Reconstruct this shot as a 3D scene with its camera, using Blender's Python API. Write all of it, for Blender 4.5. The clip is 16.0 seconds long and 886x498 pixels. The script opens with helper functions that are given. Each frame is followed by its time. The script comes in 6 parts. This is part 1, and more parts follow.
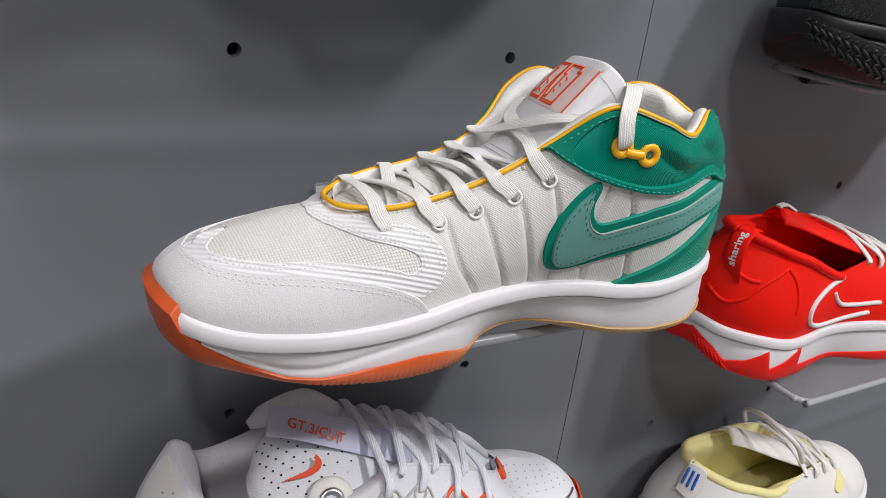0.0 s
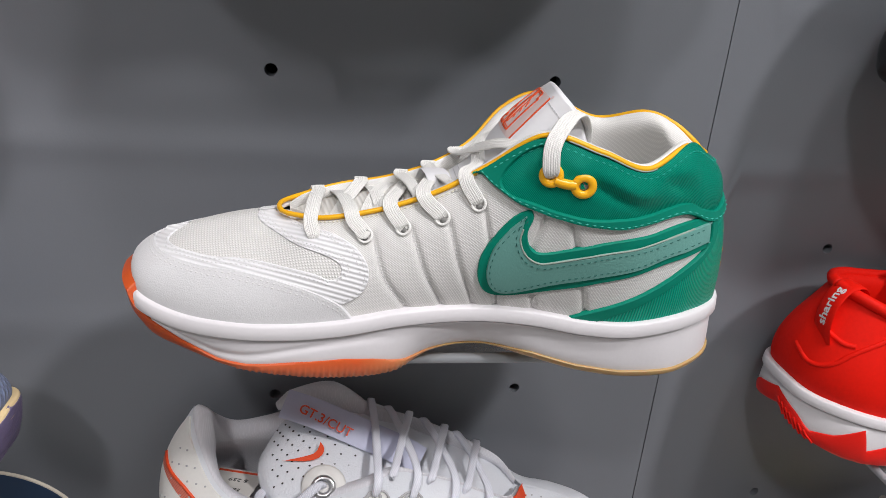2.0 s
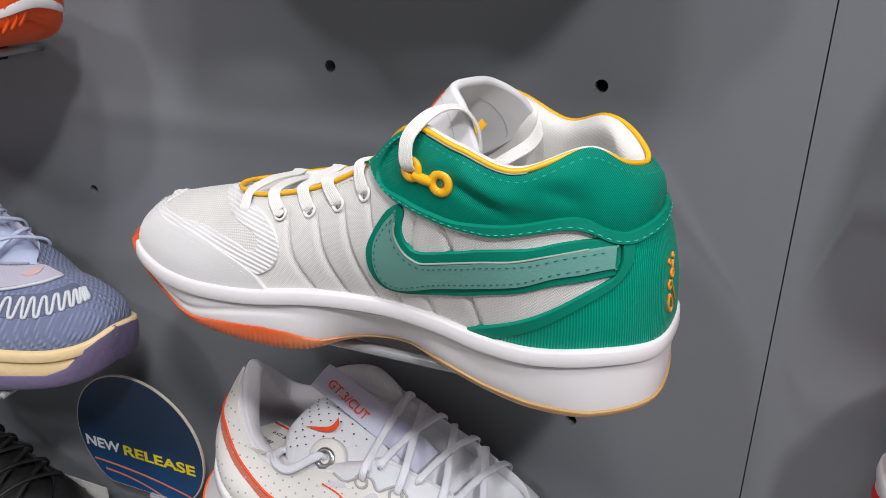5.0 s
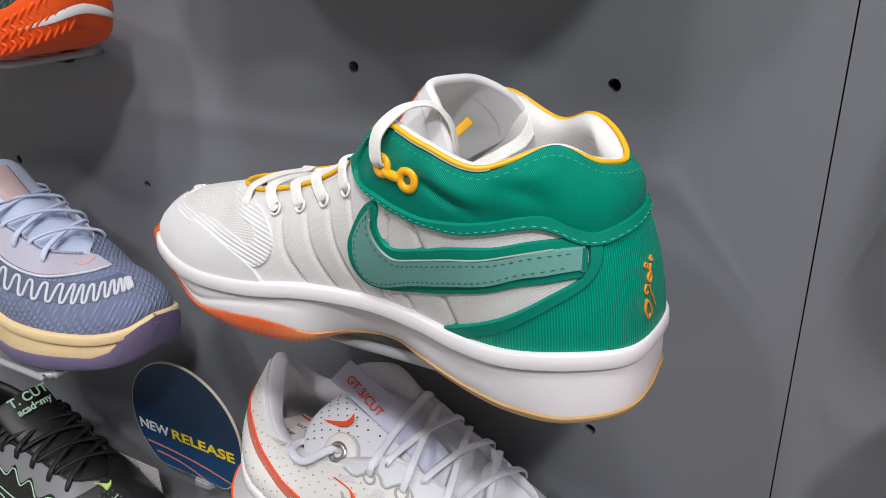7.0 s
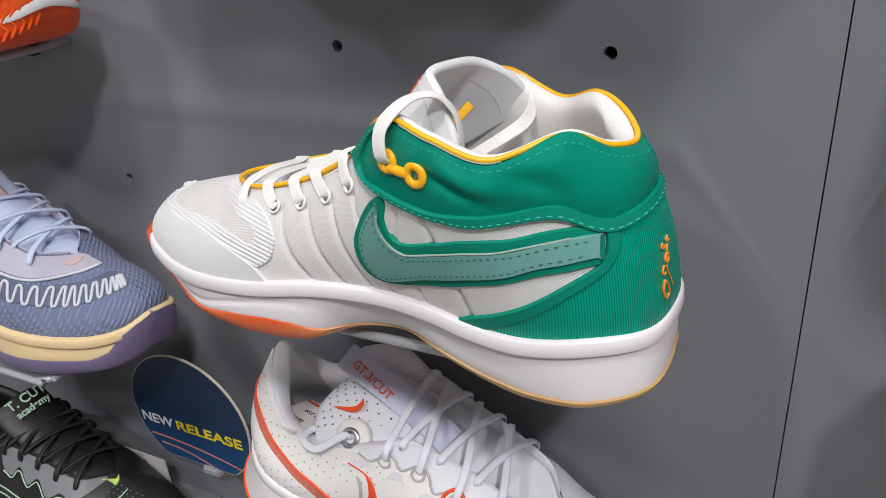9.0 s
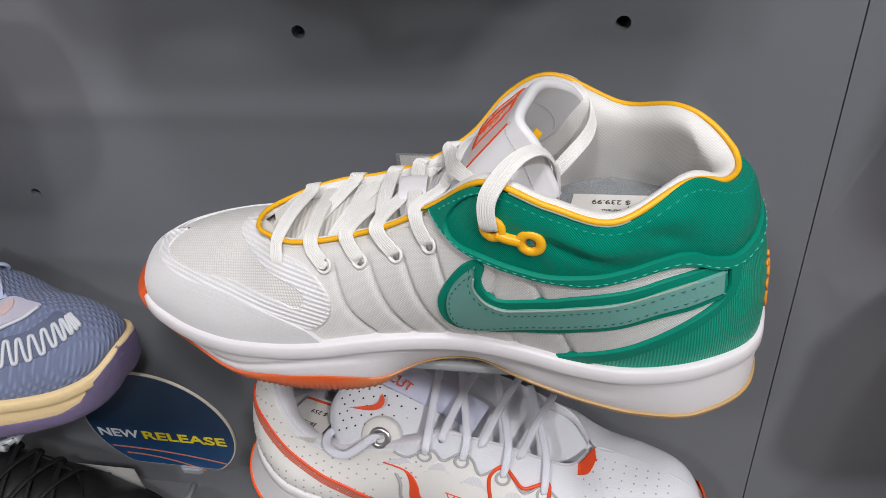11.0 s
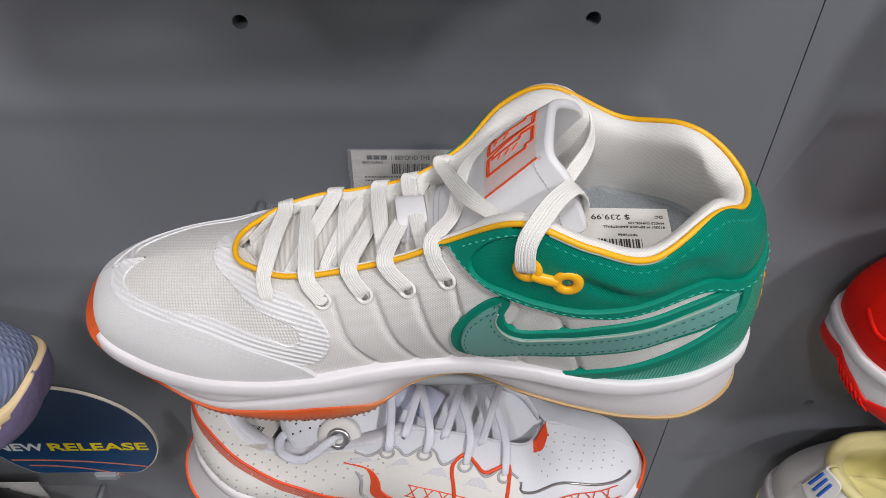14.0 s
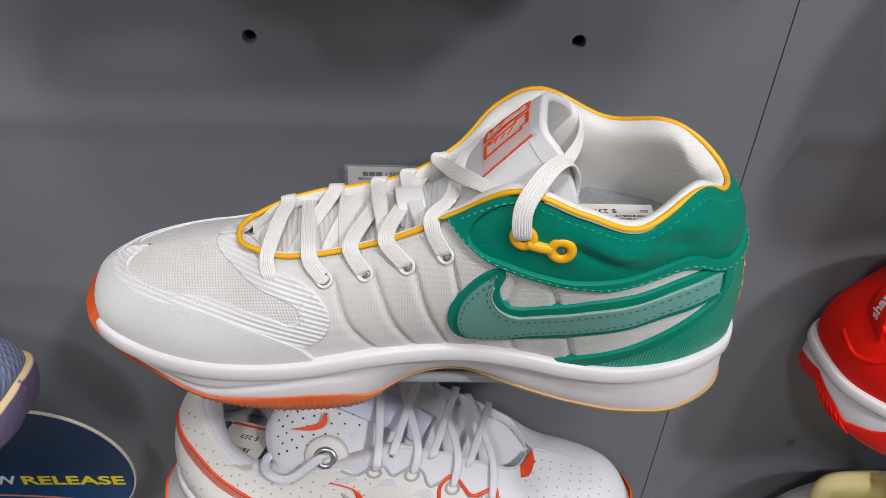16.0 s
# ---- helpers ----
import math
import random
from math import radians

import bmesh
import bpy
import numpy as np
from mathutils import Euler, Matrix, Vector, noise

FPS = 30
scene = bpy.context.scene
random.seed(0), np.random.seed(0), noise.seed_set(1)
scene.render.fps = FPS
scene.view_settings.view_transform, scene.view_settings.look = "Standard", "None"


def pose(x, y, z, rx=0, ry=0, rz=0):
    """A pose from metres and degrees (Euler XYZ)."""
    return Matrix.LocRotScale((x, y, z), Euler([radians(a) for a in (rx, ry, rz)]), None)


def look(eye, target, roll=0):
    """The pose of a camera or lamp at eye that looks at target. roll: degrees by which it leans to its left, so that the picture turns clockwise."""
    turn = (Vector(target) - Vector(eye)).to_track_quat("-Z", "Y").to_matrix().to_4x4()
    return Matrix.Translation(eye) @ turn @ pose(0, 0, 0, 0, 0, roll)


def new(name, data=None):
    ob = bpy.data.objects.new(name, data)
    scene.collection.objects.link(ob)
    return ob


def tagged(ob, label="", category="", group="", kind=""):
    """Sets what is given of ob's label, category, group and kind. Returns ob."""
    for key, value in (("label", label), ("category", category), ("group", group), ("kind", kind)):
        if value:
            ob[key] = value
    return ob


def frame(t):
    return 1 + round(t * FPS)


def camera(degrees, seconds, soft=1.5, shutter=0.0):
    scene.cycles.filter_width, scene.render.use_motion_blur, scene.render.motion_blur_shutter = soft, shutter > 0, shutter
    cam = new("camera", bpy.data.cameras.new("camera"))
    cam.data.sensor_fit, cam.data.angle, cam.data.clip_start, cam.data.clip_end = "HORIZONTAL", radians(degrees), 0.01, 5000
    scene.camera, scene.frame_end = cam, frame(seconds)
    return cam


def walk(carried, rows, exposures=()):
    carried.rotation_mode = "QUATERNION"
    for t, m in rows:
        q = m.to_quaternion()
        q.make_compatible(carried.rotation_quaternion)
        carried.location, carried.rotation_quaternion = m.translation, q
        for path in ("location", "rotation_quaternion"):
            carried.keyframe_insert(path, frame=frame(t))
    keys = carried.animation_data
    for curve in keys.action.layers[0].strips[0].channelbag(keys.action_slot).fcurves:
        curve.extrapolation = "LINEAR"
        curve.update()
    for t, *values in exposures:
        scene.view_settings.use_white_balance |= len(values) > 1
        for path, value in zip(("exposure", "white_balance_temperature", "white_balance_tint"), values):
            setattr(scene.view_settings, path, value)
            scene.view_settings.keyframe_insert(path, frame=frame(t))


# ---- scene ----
cam = camera(61.9, 16.0, soft=0.85)
ROWS = [
    (0, -0.111, -0.4261, 1.4734, 67.016, -7.256, -28.937),
    (0.5, -0.0932, -0.4428, 1.4788, 66.939, -6.896, -24.708),
    (1, -0.061, -0.4577, 1.482, 66.759, -6.386, -19.671),
    (1.5, -0.0158, -0.4719, 1.4884, 66.518, -5.646, -13.983),
    (2, 0.0326, -0.4866, 1.4941, 66.24, -4.879, -8.246),
    (2.5, 0.0762, -0.4939, 1.4975, 66.152, -4.052, -2.605),
    (3, 0.1181, -0.4963, 1.4972, 66.082, -3.2, 2.924),
    (3.5, 0.1606, -0.4924, 1.4955, 66.154, -2.513, 8.212),
    (4, 0.2, -0.4841, 1.4938, 66.205, -1.984, 13.166),
    (6.5, 0.3048, -0.4355, 1.4874, 66.765, 0.148, 27.569),
    (7, 0.3102, -0.4369, 1.4871, 66.794, 0.448, 28.514),
    (7.5, 0.3095, -0.436, 1.4865, 66.711, 0.579, 28.929),
    (8, 0.3093, -0.4316, 1.4851, 66.268, 0.907, 28.68),
    (8.5, 0.3065, -0.4301, 1.4883, 65.188, 1.803, 27.619),
    (9, 0.2913, -0.4307, 1.5, 63.176, 3.267, 25.42),
    (9.5, 0.2644, -0.4305, 1.5218, 60.477, 4.845, 22.182),
    (12, 0.1242, -0.3759, 1.5875, 46.95, 2.561, 3.245),
    (12.5, 0.1115, -0.371, 1.5961, 45.851, 1.559, 1.329),
    (13, 0.1055, -0.3652, 1.5956, 45.16, 0.727, 0.105),
    (13.5, 0.1027, -0.3642, 1.5945, 44.941, 0.041, -0.526),
    (14, 0.1003, -0.3646, 1.5921, 45.188, -0.627, -0.846),
    (14.5, 0.0981, -0.3698, 1.5898, 46.032, -1.313, -1.082),
    (15, 0.0947, -0.3809, 1.5858, 47.534, -1.877, -1.256),
    (15.5, 0.0918, -0.3929, 1.5754, 49.627, -2.307, -1.482),
    (16, 0.0912, -0.4057, 1.5669, 52, -2.399, -1.619),
]
walk(cam, [(t, pose(x, y, z, rx, ry, rz)) for t, x, y, z, rx, ry, rz in ROWS], exposures=[(0.0, -0.16), (3.0, -0.09), (7.0, -0.04), (9.5, -0.10), (12.5, -0.33), (16.0, -0.28)])

# ---------- world and lights ----------
world = bpy.data.worlds.new("shop")
scene.world = world
world.use_nodes = True
world.node_tree.nodes["Background"].inputs[0].default_value = (1.0, 1.0, 1.0, 1)
world.node_tree.nodes["Background"].inputs[1].default_value = 0.022


def area_lamp(name, eye, target, power, size, size_y=None, colour=(1.0, 0.972, 0.990)):
    data = bpy.data.lights.new(name, "AREA")
    data.energy, data.size, data.color = power, size, colour
    if size_y:
        data.shape, data.size_y = "RECTANGLE", size_y
    ob = new(name, data)
    ob.matrix_world = look(eye, target)
    return ob


area_lamp("track_light", (1.85, -2.30, 4.20), (0.1, -0.1, 1.25), 84, 0.30)
area_lamp("track_light", (-0.90, -2.60, 4.20), (-0.1, -0.1, 1.25), 37, 0.26)
area_lamp("track_light", (0.45, -1.20, 3.90), (0.1, -0.1, 1.25), 26, 0.30)
area_lamp("ceiling_panel_light", (0.1, -1.5, 4.40), (0.1, -1.5, 0), 21, 3.0, 2.0)


# ---------- materials ----------
class Mat:
    """A small builder for node materials."""

    def __init__(self, name, colour, rough=0.5, metal=0.0, spec=0.5, sheen=0.0, coat=0.0):
        self.m = bpy.data.materials.new(name)
        self.m.use_nodes = True
        self.n, self.l = self.m.node_tree.nodes, self.m.node_tree.links
        self.b = self.n["Principled BSDF"]
        self.b.inputs["Base Color"].default_value = (*colour, 1)
        self.b.inputs["Roughness"].default_value = rough
        self.b.inputs["Metallic"].default_value = metal
        self.b.inputs["Specular IOR Level"].default_value = spec
        self.b.inputs["Sheen Weight"].default_value = sheen
        self.b.inputs["Coat Weight"].default_value = coat
        self.colour = colour
        self.co = self.n.new("ShaderNodeTexCoord").outputs["Object"]
        self.height = None

    def mapped(self, rot=(0, 0, 0), scale=(1, 1, 1)):
        k = self.n.new("ShaderNodeMapping")
        k.inputs["Rotation"].default_value = [radians(a) for a in rot]
        k.inputs["Scale"].default_value = scale
        self.l.new(self.co, k.inputs[0])
        return k.outputs[0]

    def noise(self, scale, detail=3, co=None):
        k = self.n.new("ShaderNodeTexNoise")
        k.inputs["Scale"].default_value, k.inputs["Detail"].default_value = scale, detail
        self.l.new(co or self.co, k.inputs["Vector"])
        return k.outputs["Fac"]

    def wave(self, scale, rot=(0, 0, 0), distort=0.0, profile="SIN", direction="X"):
        k = self.n.new("ShaderNodeTexWave")
        k.inputs["Scale"].default_value, k.inputs["Distortion"].default_value = scale, distort
        k.wave_profile, k.bands_direction = profile, direction
        k.inputs["Detail Scale"].default_value = 2.0
        self.l.new(self.mapped(rot), k.inputs["Vector"])
        return k.outputs["Fac"]

    def stripe(self, way, pitch):
        """Waves from 0 to 1 across the given way, a pitch apart."""
        k = self.n.new("ShaderNodeVectorMath")
        k.operation = "DOT_PRODUCT"
        self.l.new(self.co, k.inputs[0])
        w = Vector(way).normalized() * (2 * math.pi / pitch)
        k.inputs[1].default_value = w
        return self.math("ADD", self.math("MULTIPLY", self.math("SINE", k.outputs["Value"]), 0.5), 0.5)

    def math(self, op, a, b=0.5):
        k = self.n.new("ShaderNodeMath")
        k.operation = op
        for i, v in enumerate((a, b)):
            if isinstance(v, (int, float)):
                k.inputs[i].default_value = v
            else:
                self.l.new(v, k.inputs[i])
        return k.outputs[0]

    def ramp(self, fac, stops):
        k = self.n.new("ShaderNodeValToRGB")
        e = k.color_ramp.elements
        while len(e) < len(stops):
            e.new(0.5)
        for i, (p, c) in enumerate(stops):
            e[i].position, e[i].color = p, (*c, 1)
        self.l.new(fac, k.inputs[0])
        return k.outputs[0]

    def mix(self, fac, a, b):
        k = self.n.new("ShaderNodeMix")
        k.data_type = "RGBA"
        for s, v in ((k.inputs[0], fac), (k.inputs[6], a), (k.inputs[7], b)):
            if isinstance(v, (int, float)):
                s.default_value = v
            elif isinstance(v, tuple):
                s.default_value = (*v, 1)
            else:
                self.l.new(v, s)
        return k.outputs[2]

    def tint(self, fac, amount, other=None):
        """Vary the base colour by fac, between itself and a tone darker by amount (or another colour)."""
        c = self.colour
        d = other or tuple(v * (1 - amount) for v in c)
        self.base(self.mix(fac, c, d))
        return self

    def base(self, out):
        self.l.new(out, self.b.inputs["Base Color"])
        return self

    def bump(self, height, dist, strength=1.0):
        k = self.n.new("ShaderNodeBump")
        k.inputs["Distance"].default_value, k.inputs["Strength"].default_value = dist, strength
        self.l.new(height, k.inputs["Height"])
        if self.height:
            self.l.new(self.height, k.inputs["Normal"])
        self.height = k.outputs[0]
        self.l.new(self.height, self.b.inputs["Normal"])
        return self

    def roughen(self, fac, lo, hi):
        k = self.n.new("ShaderNodeMapRange")
        k.inputs[3].default_value, k.inputs[4].default_value = lo, hi
        self.l.new(fac, k.inputs[0])
        self.l.new(k.outputs[0], self.b.inputs["Roughness"])
        return self


def weave(name, colour, pitch, depth, dark=0.2, rough=0.75, sheen=0.1, ways=((1, 1, 1), (1, -1, -1)), spec=0.3):
    """Plain-woven cloth, its threads a pitch apart."""
    m = Mat(name, colour, rough, spec=spec, sheen=sheen)
    h = m.math("MULTIPLY", m.stripe(ways[0], pitch), m.stripe(ways[1], pitch))
    soft = m.noise(60, 2)
    m.tint(m.math("ADD", m.math("MULTIPLY", m.math("SUBTRACT", 1.0, h), 0.8), m.math("MULTIPLY", soft, 0.3)), dark)
    m.bump(h, depth).bump(m.noise(1500, 2), depth * 0.5)
    return m.m


def ribs(name, colour, pitch, depth, rot, dark=0.15, rough=0.5, sheen=0.0, spec=0.4, distort=0.0, way=None):
    """Cloth or film with fine parallel ribs."""
    m = Mat(name, colour, rough, spec=spec, sheen=sheen)
    w = m.stripe(way, pitch) if way else m.wave(0.31416 / pitch, rot=rot, distort=distort)
    # shade between the ribs is put into the colour: troughs darker by dark
    m.tint(m.math("ADD", m.math("MULTIPLY", m.math("SUBTRACT", 1.0, w), 0.8), m.math("MULTIPLY", m.noise(70, 2), 0.2)), dark)
    m.bump(w, depth).bump(m.noise(900, 2), 0.00008)
    return m.m


def plain(name, colour, rough=0.5, vary=0.06, fine=400, bump=0.0001, **kw):
    """Moulded rubber, foam or plastic with slight variation."""
    m = Mat(name, colour, rough, **kw)
    m.tint(m.math("MULTIPLY", m.noise(25, 4), m.noise(fine, 2)), vary * 2)
    m.bump(m.noise(fine, 3), bump)
    m.roughen(m.noise(90, 3), max(0.02, rough - 0.08), min(1, rough + 0.08))
    return m.m


def suede(name, colour):
    m = Mat(name, colour, 0.95, spec=0.15, sheen=0.25)
    m.tint(m.math("ADD", m.math("MULTIPLY", m.noise(900, 3), 0.6), m.math("MULTIPLY", m.noise(45, 4), 0.5)), 0.16)
    m.bump(m.noise(1500, 4), 0.00022).bump(m.noise(250, 3), 0.0001)
    return m.m


def painted_steel():
    m = Mat("powder_coated_steel", (0.200, 0.213, 0.236), 0.42, spec=0.45)
    cloud = m.noise(2.2, 5)
    m.tint(m.math("MULTIPLY", cloud, 0.8), 0.22)
    m.bump(m.noise(700, 3), 0.00006)
    m.roughen(m.noise(14, 5), 0.36, 0.5)
    return m.m


def gum_rubber():
    """Translucent gum sole, orange under the forefoot and tan under the heel."""
    m = Mat("gum_rubber", (0.68, 0.13, 0.04), 0.4, spec=0.4)
    sep = m.n.new("ShaderNodeSeparateXYZ")
    m.l.new(m.co, sep.inputs[0])
    k = m.n.new("ShaderNodeMapRange")
    k.inputs[1].default_value, k.inputs[2].default_value = -0.035, 0.015
    m.l.new(m.math("ADD", sep.outputs[0], m.math("MULTIPLY", m.noise(30, 3), 0.012)), k.inputs[0])
    low = m.n.new("ShaderNodeMapRange")
    low.inputs[1].default_value, low.inputs[2].default_value, low.inputs[3].default_value, low.inputs[4].default_value = 0.004, 0.0155, 1, 0
    m.l.new(sep.outputs[2], low.inputs[0])
    front = m.mix(m.math("MULTIPLY", low.outputs[0], 0.6), (0.60, 0.095, 0.020), (0.62, 0.24, 0.14))
    m.base(m.mix(k.outputs[0], front, (0.46, 0.29, 0.12)))
    m.b.inputs["Subsurface Weight"].default_value = 0.15
    m.b.inputs["Subsurface Scale"].default_value = 0.004
    m.bump(m.noise(300, 3), 0.0001)
    return m.m


def twill(name, colour, pitch, depth, way, dark):
    """Satin cloth with a fine diagonal twill and a soft sheen."""
    m = Mat(name, colour, 0.34, spec=0.45)
    m.b.inputs["Specular Tint"].default_value = (0.12, 0.95, 0.70, 1)
    w = m.stripe(way, pitch)
    m.tint(m.math("ADD", m.math("MULTIPLY", m.math("SUBTRACT", 1.0, w), 0.75), m.math("MULTIPLY", m.noise(90, 3), 0.25)), dark)
    m.bump(w, depth).bump(m.noise(55, 3), 0.0009)
    m.roughen(m.noise(60, 3), 0.28, 0.45)
    return m.m


STEEL = painted_steel()
CANVAS = weave("white_woven_nylon", (0.83, 0.82, 0.80), 0.0008, 0.00016, dark=0.20, rough=0.65)
VAMP = weave("white_engineered_mesh", (0.83, 0.82, 0.80), 0.0014, 0.00030, dark=0.22, ways=((1, 0, 0.3), (0, 1, 1)))
SUEDE = suede("pale_grey_suede", (0.75, 0.75, 0.762))
RIBBED = ribs("white_ribbed_film", (0.82, 0.82, 0.835), 0.0023, 0.00032, None, dark=0.13, rough=0.5, way=(0.25, 0.45, 0.815))
FOAM = plain("white_foam", (0.735, 0.715, 0.735), 0.42, vary=0.03, bump=0.00005)
GUM = gum_rubber()
SATIN = twill("green_satin_cloth", (0.001, 0.300, 0.200), 0.0007, 0.00012, (0.75, 0.2, 0.6), dark=0.60)
# corded heel satin; its sheen is put into a brighter green than the collar's
HEEL_SATIN = twill("green_corded_satin_sheen_lit", (0.001, 0.385, 0.255), 0.0011, 0.00016, (0.8, 0.75, 0.12), dark=0.55)
GREEN = plain("green_film", (0.001, 0.225, 0.150), 0.5, vary=0.08, spec=0.15)
TEAL = plain("pale_teal_leather", (0.140, 0.350, 0.310), 0.5, vary=0.06, fine=900, bump=0.00012)
PIPING = plain("amber_piping", (0.95, 0.49, 0.010), 0.4, vary=0.06)
AMBER = plain("amber_plastic", (0.93, 0.46, 0.008), 0.28, vary=0.03, spec=0.6)
LINING = weave("cream_lining_mesh", (0.89, 0.88, 0.85), 0.0009, 0.00009, dark=0.18)
LACE = weave("white_braided_lace", (0.91, 0.905, 0.875), 0.0008, 0.00012, dark=0.13, rough=0.8)
KNIT = ribs("beige_ribbed_knit", (0.77, 0.75, 0.71), 0.0026, 0.00030, None, dark=0.15, rough=0.85, spec=0.15, way=(1.0, 0.15, 0.3))
WHITE = plain("white_smooth_synthetic", (0.77, 0.77, 0.79), 0.4, vary=0.04)
THREAD_WHITE = plain("white_thread", (0.72, 0.72, 0.72), 0.7)
THREAD_CREAM = plain("cream_thread", (0.72, 0.70, 0.55), 0.7)
THREAD_TEAL = plain("teal_thread", (0.06, 0.52, 0.41), 0.6)
THREAD_SATIN = plain("green_thread", (0.012, 0.36, 0.27), 0.6)
THREAD_GREEN = plain("dark_green_thread", (0.01, 0.13, 0.11), 0.6)
PRINT = plain("orange_print", (0.86, 0.10, 0.02), 0.5)
BLACK = plain("black_plastic", (0.012, 0.012, 0.013), 0.4)


def clear_plastic():
    m = Mat("clear_acrylic", (0.82, 0.85, 0.88), 0.12, spec=0.5)
    m.b.inputs["Transmission Weight"].default_value = 0.85
    m.b.inputs["IOR"].default_value = 1.3
    return m.m




# ---------- mesh helpers ----------
def mesh(verts, faces, smooth=True, fix=True):
    me = bpy.data.meshes.new("mesh")
    me.from_pydata([tuple(map(float, v)) for v in verts], [], [tuple(map(int, f)) for f in faces])
    if fix:
        bm = bmesh.new()
        bm.from_mesh(me)
        bmesh.ops.recalc_face_normals(bm, faces=bm.faces)
        bm.to_mesh(me)
        bm.free()
    for p in me.polygons:
        p.use_smooth = smooth
    return me


def sharpen(me, degrees=35):
    me.set_sharp_from_angle(angle=radians(degrees))
    return me


def part(name, me, material, parent=None, label=""):
    """One mesh object under a thing or a part, both built in the thing's own axes."""
    if isinstance(me, bmesh.types.BMesh):
        bm, me = me, bpy.data.meshes.new(name)
        bm.to_mesh(me)
        bm.free()
        for p in me.polygons:
            p.use_smooth = True
        me.set_sharp_from_angle(angle=radians(35))
    me.name = name
    if material:
        me.materials.append(material)
    ob = new(name, me)
    if parent:
        ob.parent = parent
    return tagged(ob, label)


def thing(name, m, label, category, group="", kind=""):
    ob = new(name)
    ob.empty_display_size = 0.02
    ob.matrix_world = m
    return tagged(ob, label, category, group, kind)


def grid(P, close_u=False, close_v=False):
    n, k = P.shape[:2]
    faces = []
    for i in range(n if close_u else n - 1):
        for j in range(k if close_v else k - 1):
            a, b = (i + 1) % n, (j + 1) % k
            faces.append((i * k + j, a * k + j, a * k + b, i * k + b))
    return P.reshape(-1, 3), faces


def merge(*sets):
    V, F, o = [], [], 0
    for v, f in sets:
        V.append(np.asarray(v, float).reshape(-1, 3))
        F += [tuple(i + o for i in g) for g in f]
        o += len(V[-1])
    return np.vstack(V), F


def path(points, n):
    return spline(points, np.linspace(0, len(points) - 1, n))


def unit(v):
    return v / np.maximum(np.linalg.norm(v, axis=-1, keepdims=True), 1e-9)


def tube(points, r, n=60, sides=8, closed=False):
    """A round cord along a smooth curve."""
    pts = list(points)
    if closed:
        k = len(pts)
        c = spline(pts[-2:] + pts + pts[:3], np.linspace(2, k + 2, n, endpoint=False))
        t = unit(np.roll(c, -1, 0) - np.roll(c, 1, 0))
    else:
        c = path(pts, n)
        t = unit(np.gradient(c, axis=0))
    ref = np.array([0.13, 0.2, 0.97]) if abs(t[:, 2]).max() < 0.95 else np.array([0.9, 0.35, 0.2])
    a = unit(np.cross(t, ref))
    b = np.cross(t, a)
    q = np.linspace(0, 2 * np.pi, sides, endpoint=False)
    rr = np.broadcast_to(np.asarray(r, float), (n,))[:, None, None]
    P = c[:, None] + rr * (np.cos(q)[None, :, None] * a[:, None] + np.sin(q)[None, :, None] * b[:, None])
    v, f = grid(P, close_u=closed, close_v=True)
    if not closed:
        k = len(v)
        v = np.vstack([v, c[0], c[-1]])
        f += [((j + 1) % sides, j, k) for j in range(sides)] + [(k - 1 - (j + 1) % sides, k - 1 - j, k + 1) for j in range(sides)]
    return v, f


def strap(points, up, width, thick, n=40, taper=0, ridge=0.0):
    """A flat braided lace or tape along a smooth curve; up gives its face's way at each knot."""
    c, w = path(points, n), unit(path(up, n))
    t = unit(np.gradient(c, axis=0))
    s = unit(np.cross(t, w))
    w = np.cross(s, t)
    a, h = width / 2, thick / 2
    top = []
    for x in (-0.80, -0.62, -0.44, -0.15, 0.15, 0.44, 0.62, 0.80):
        z = h * (1.2 - 0.35 * x * x)
        top += [((x - 0.045) * a, z), (x * a, z - ridge), ((x + 0.045) * a, z)]
    prof = [(-a, 0), *([(-0.93 * a, 0.75 * h), *top, (0.93 * a, 0.75 * h)] if ridge else [(-a * 0.86, h), (-a * 0.3, h * 1.2), (a * 0.3, h * 1.2), (a * 0.86, h)]), (a, 0), (a * 0.86, -h), (-a * 0.86, -h)]
    g = np.ones(n) if not taper else np.interp(np.arange(n), [0, taper, taper * 2.5], [0.45, 0.75, 1.0])
    P = np.stack([c + s * (x * g)[:, None] + w * z for x, z in prof], 1)
    v, f = grid(P, close_v=True)
    k = len(prof)
    f += [tuple(range(k)), tuple(len(v) - 1 - i for i in range(k))]
    return v, f


def box(x0, y0, z0, x1, y1, z1, r=0.0):
    bm = bmesh.new()
    bmesh.ops.create_cube(bm, size=1)
    for v in bm.verts:
        v.co = ((x0 + x1) / 2 + v.co.x * (x1 - x0), (y0 + y1) / 2 + v.co.y * (y1 - y0), (z0 + z1) / 2 + v.co.z * (z1 - z0))
    if r:
        bmesh.ops.bevel(bm, geom=bm.edges[:], offset=r, segments=2, affect="EDGES")
    return bm


def outline(knots, n=160):
    """A closed smooth curve through plane knots; a knot given twice makes a corner."""
    k = [tuple(p) for p in knots]
    c = spline(k[-2:] + k + k[:3], np.linspace(2, len(k) + 2, n * 4, endpoint=False))
    d = np.r_[0, np.cumsum(np.linalg.norm(np.diff(np.vstack([c, c[:1]]), axis=0), axis=1))]
    s = np.linspace(0, d[-1], n, endpoint=False)
    c = np.vstack([c, c[:1]])
    return np.stack([np.interp(s, d, c[:, i]) for i in range(2)], 1)


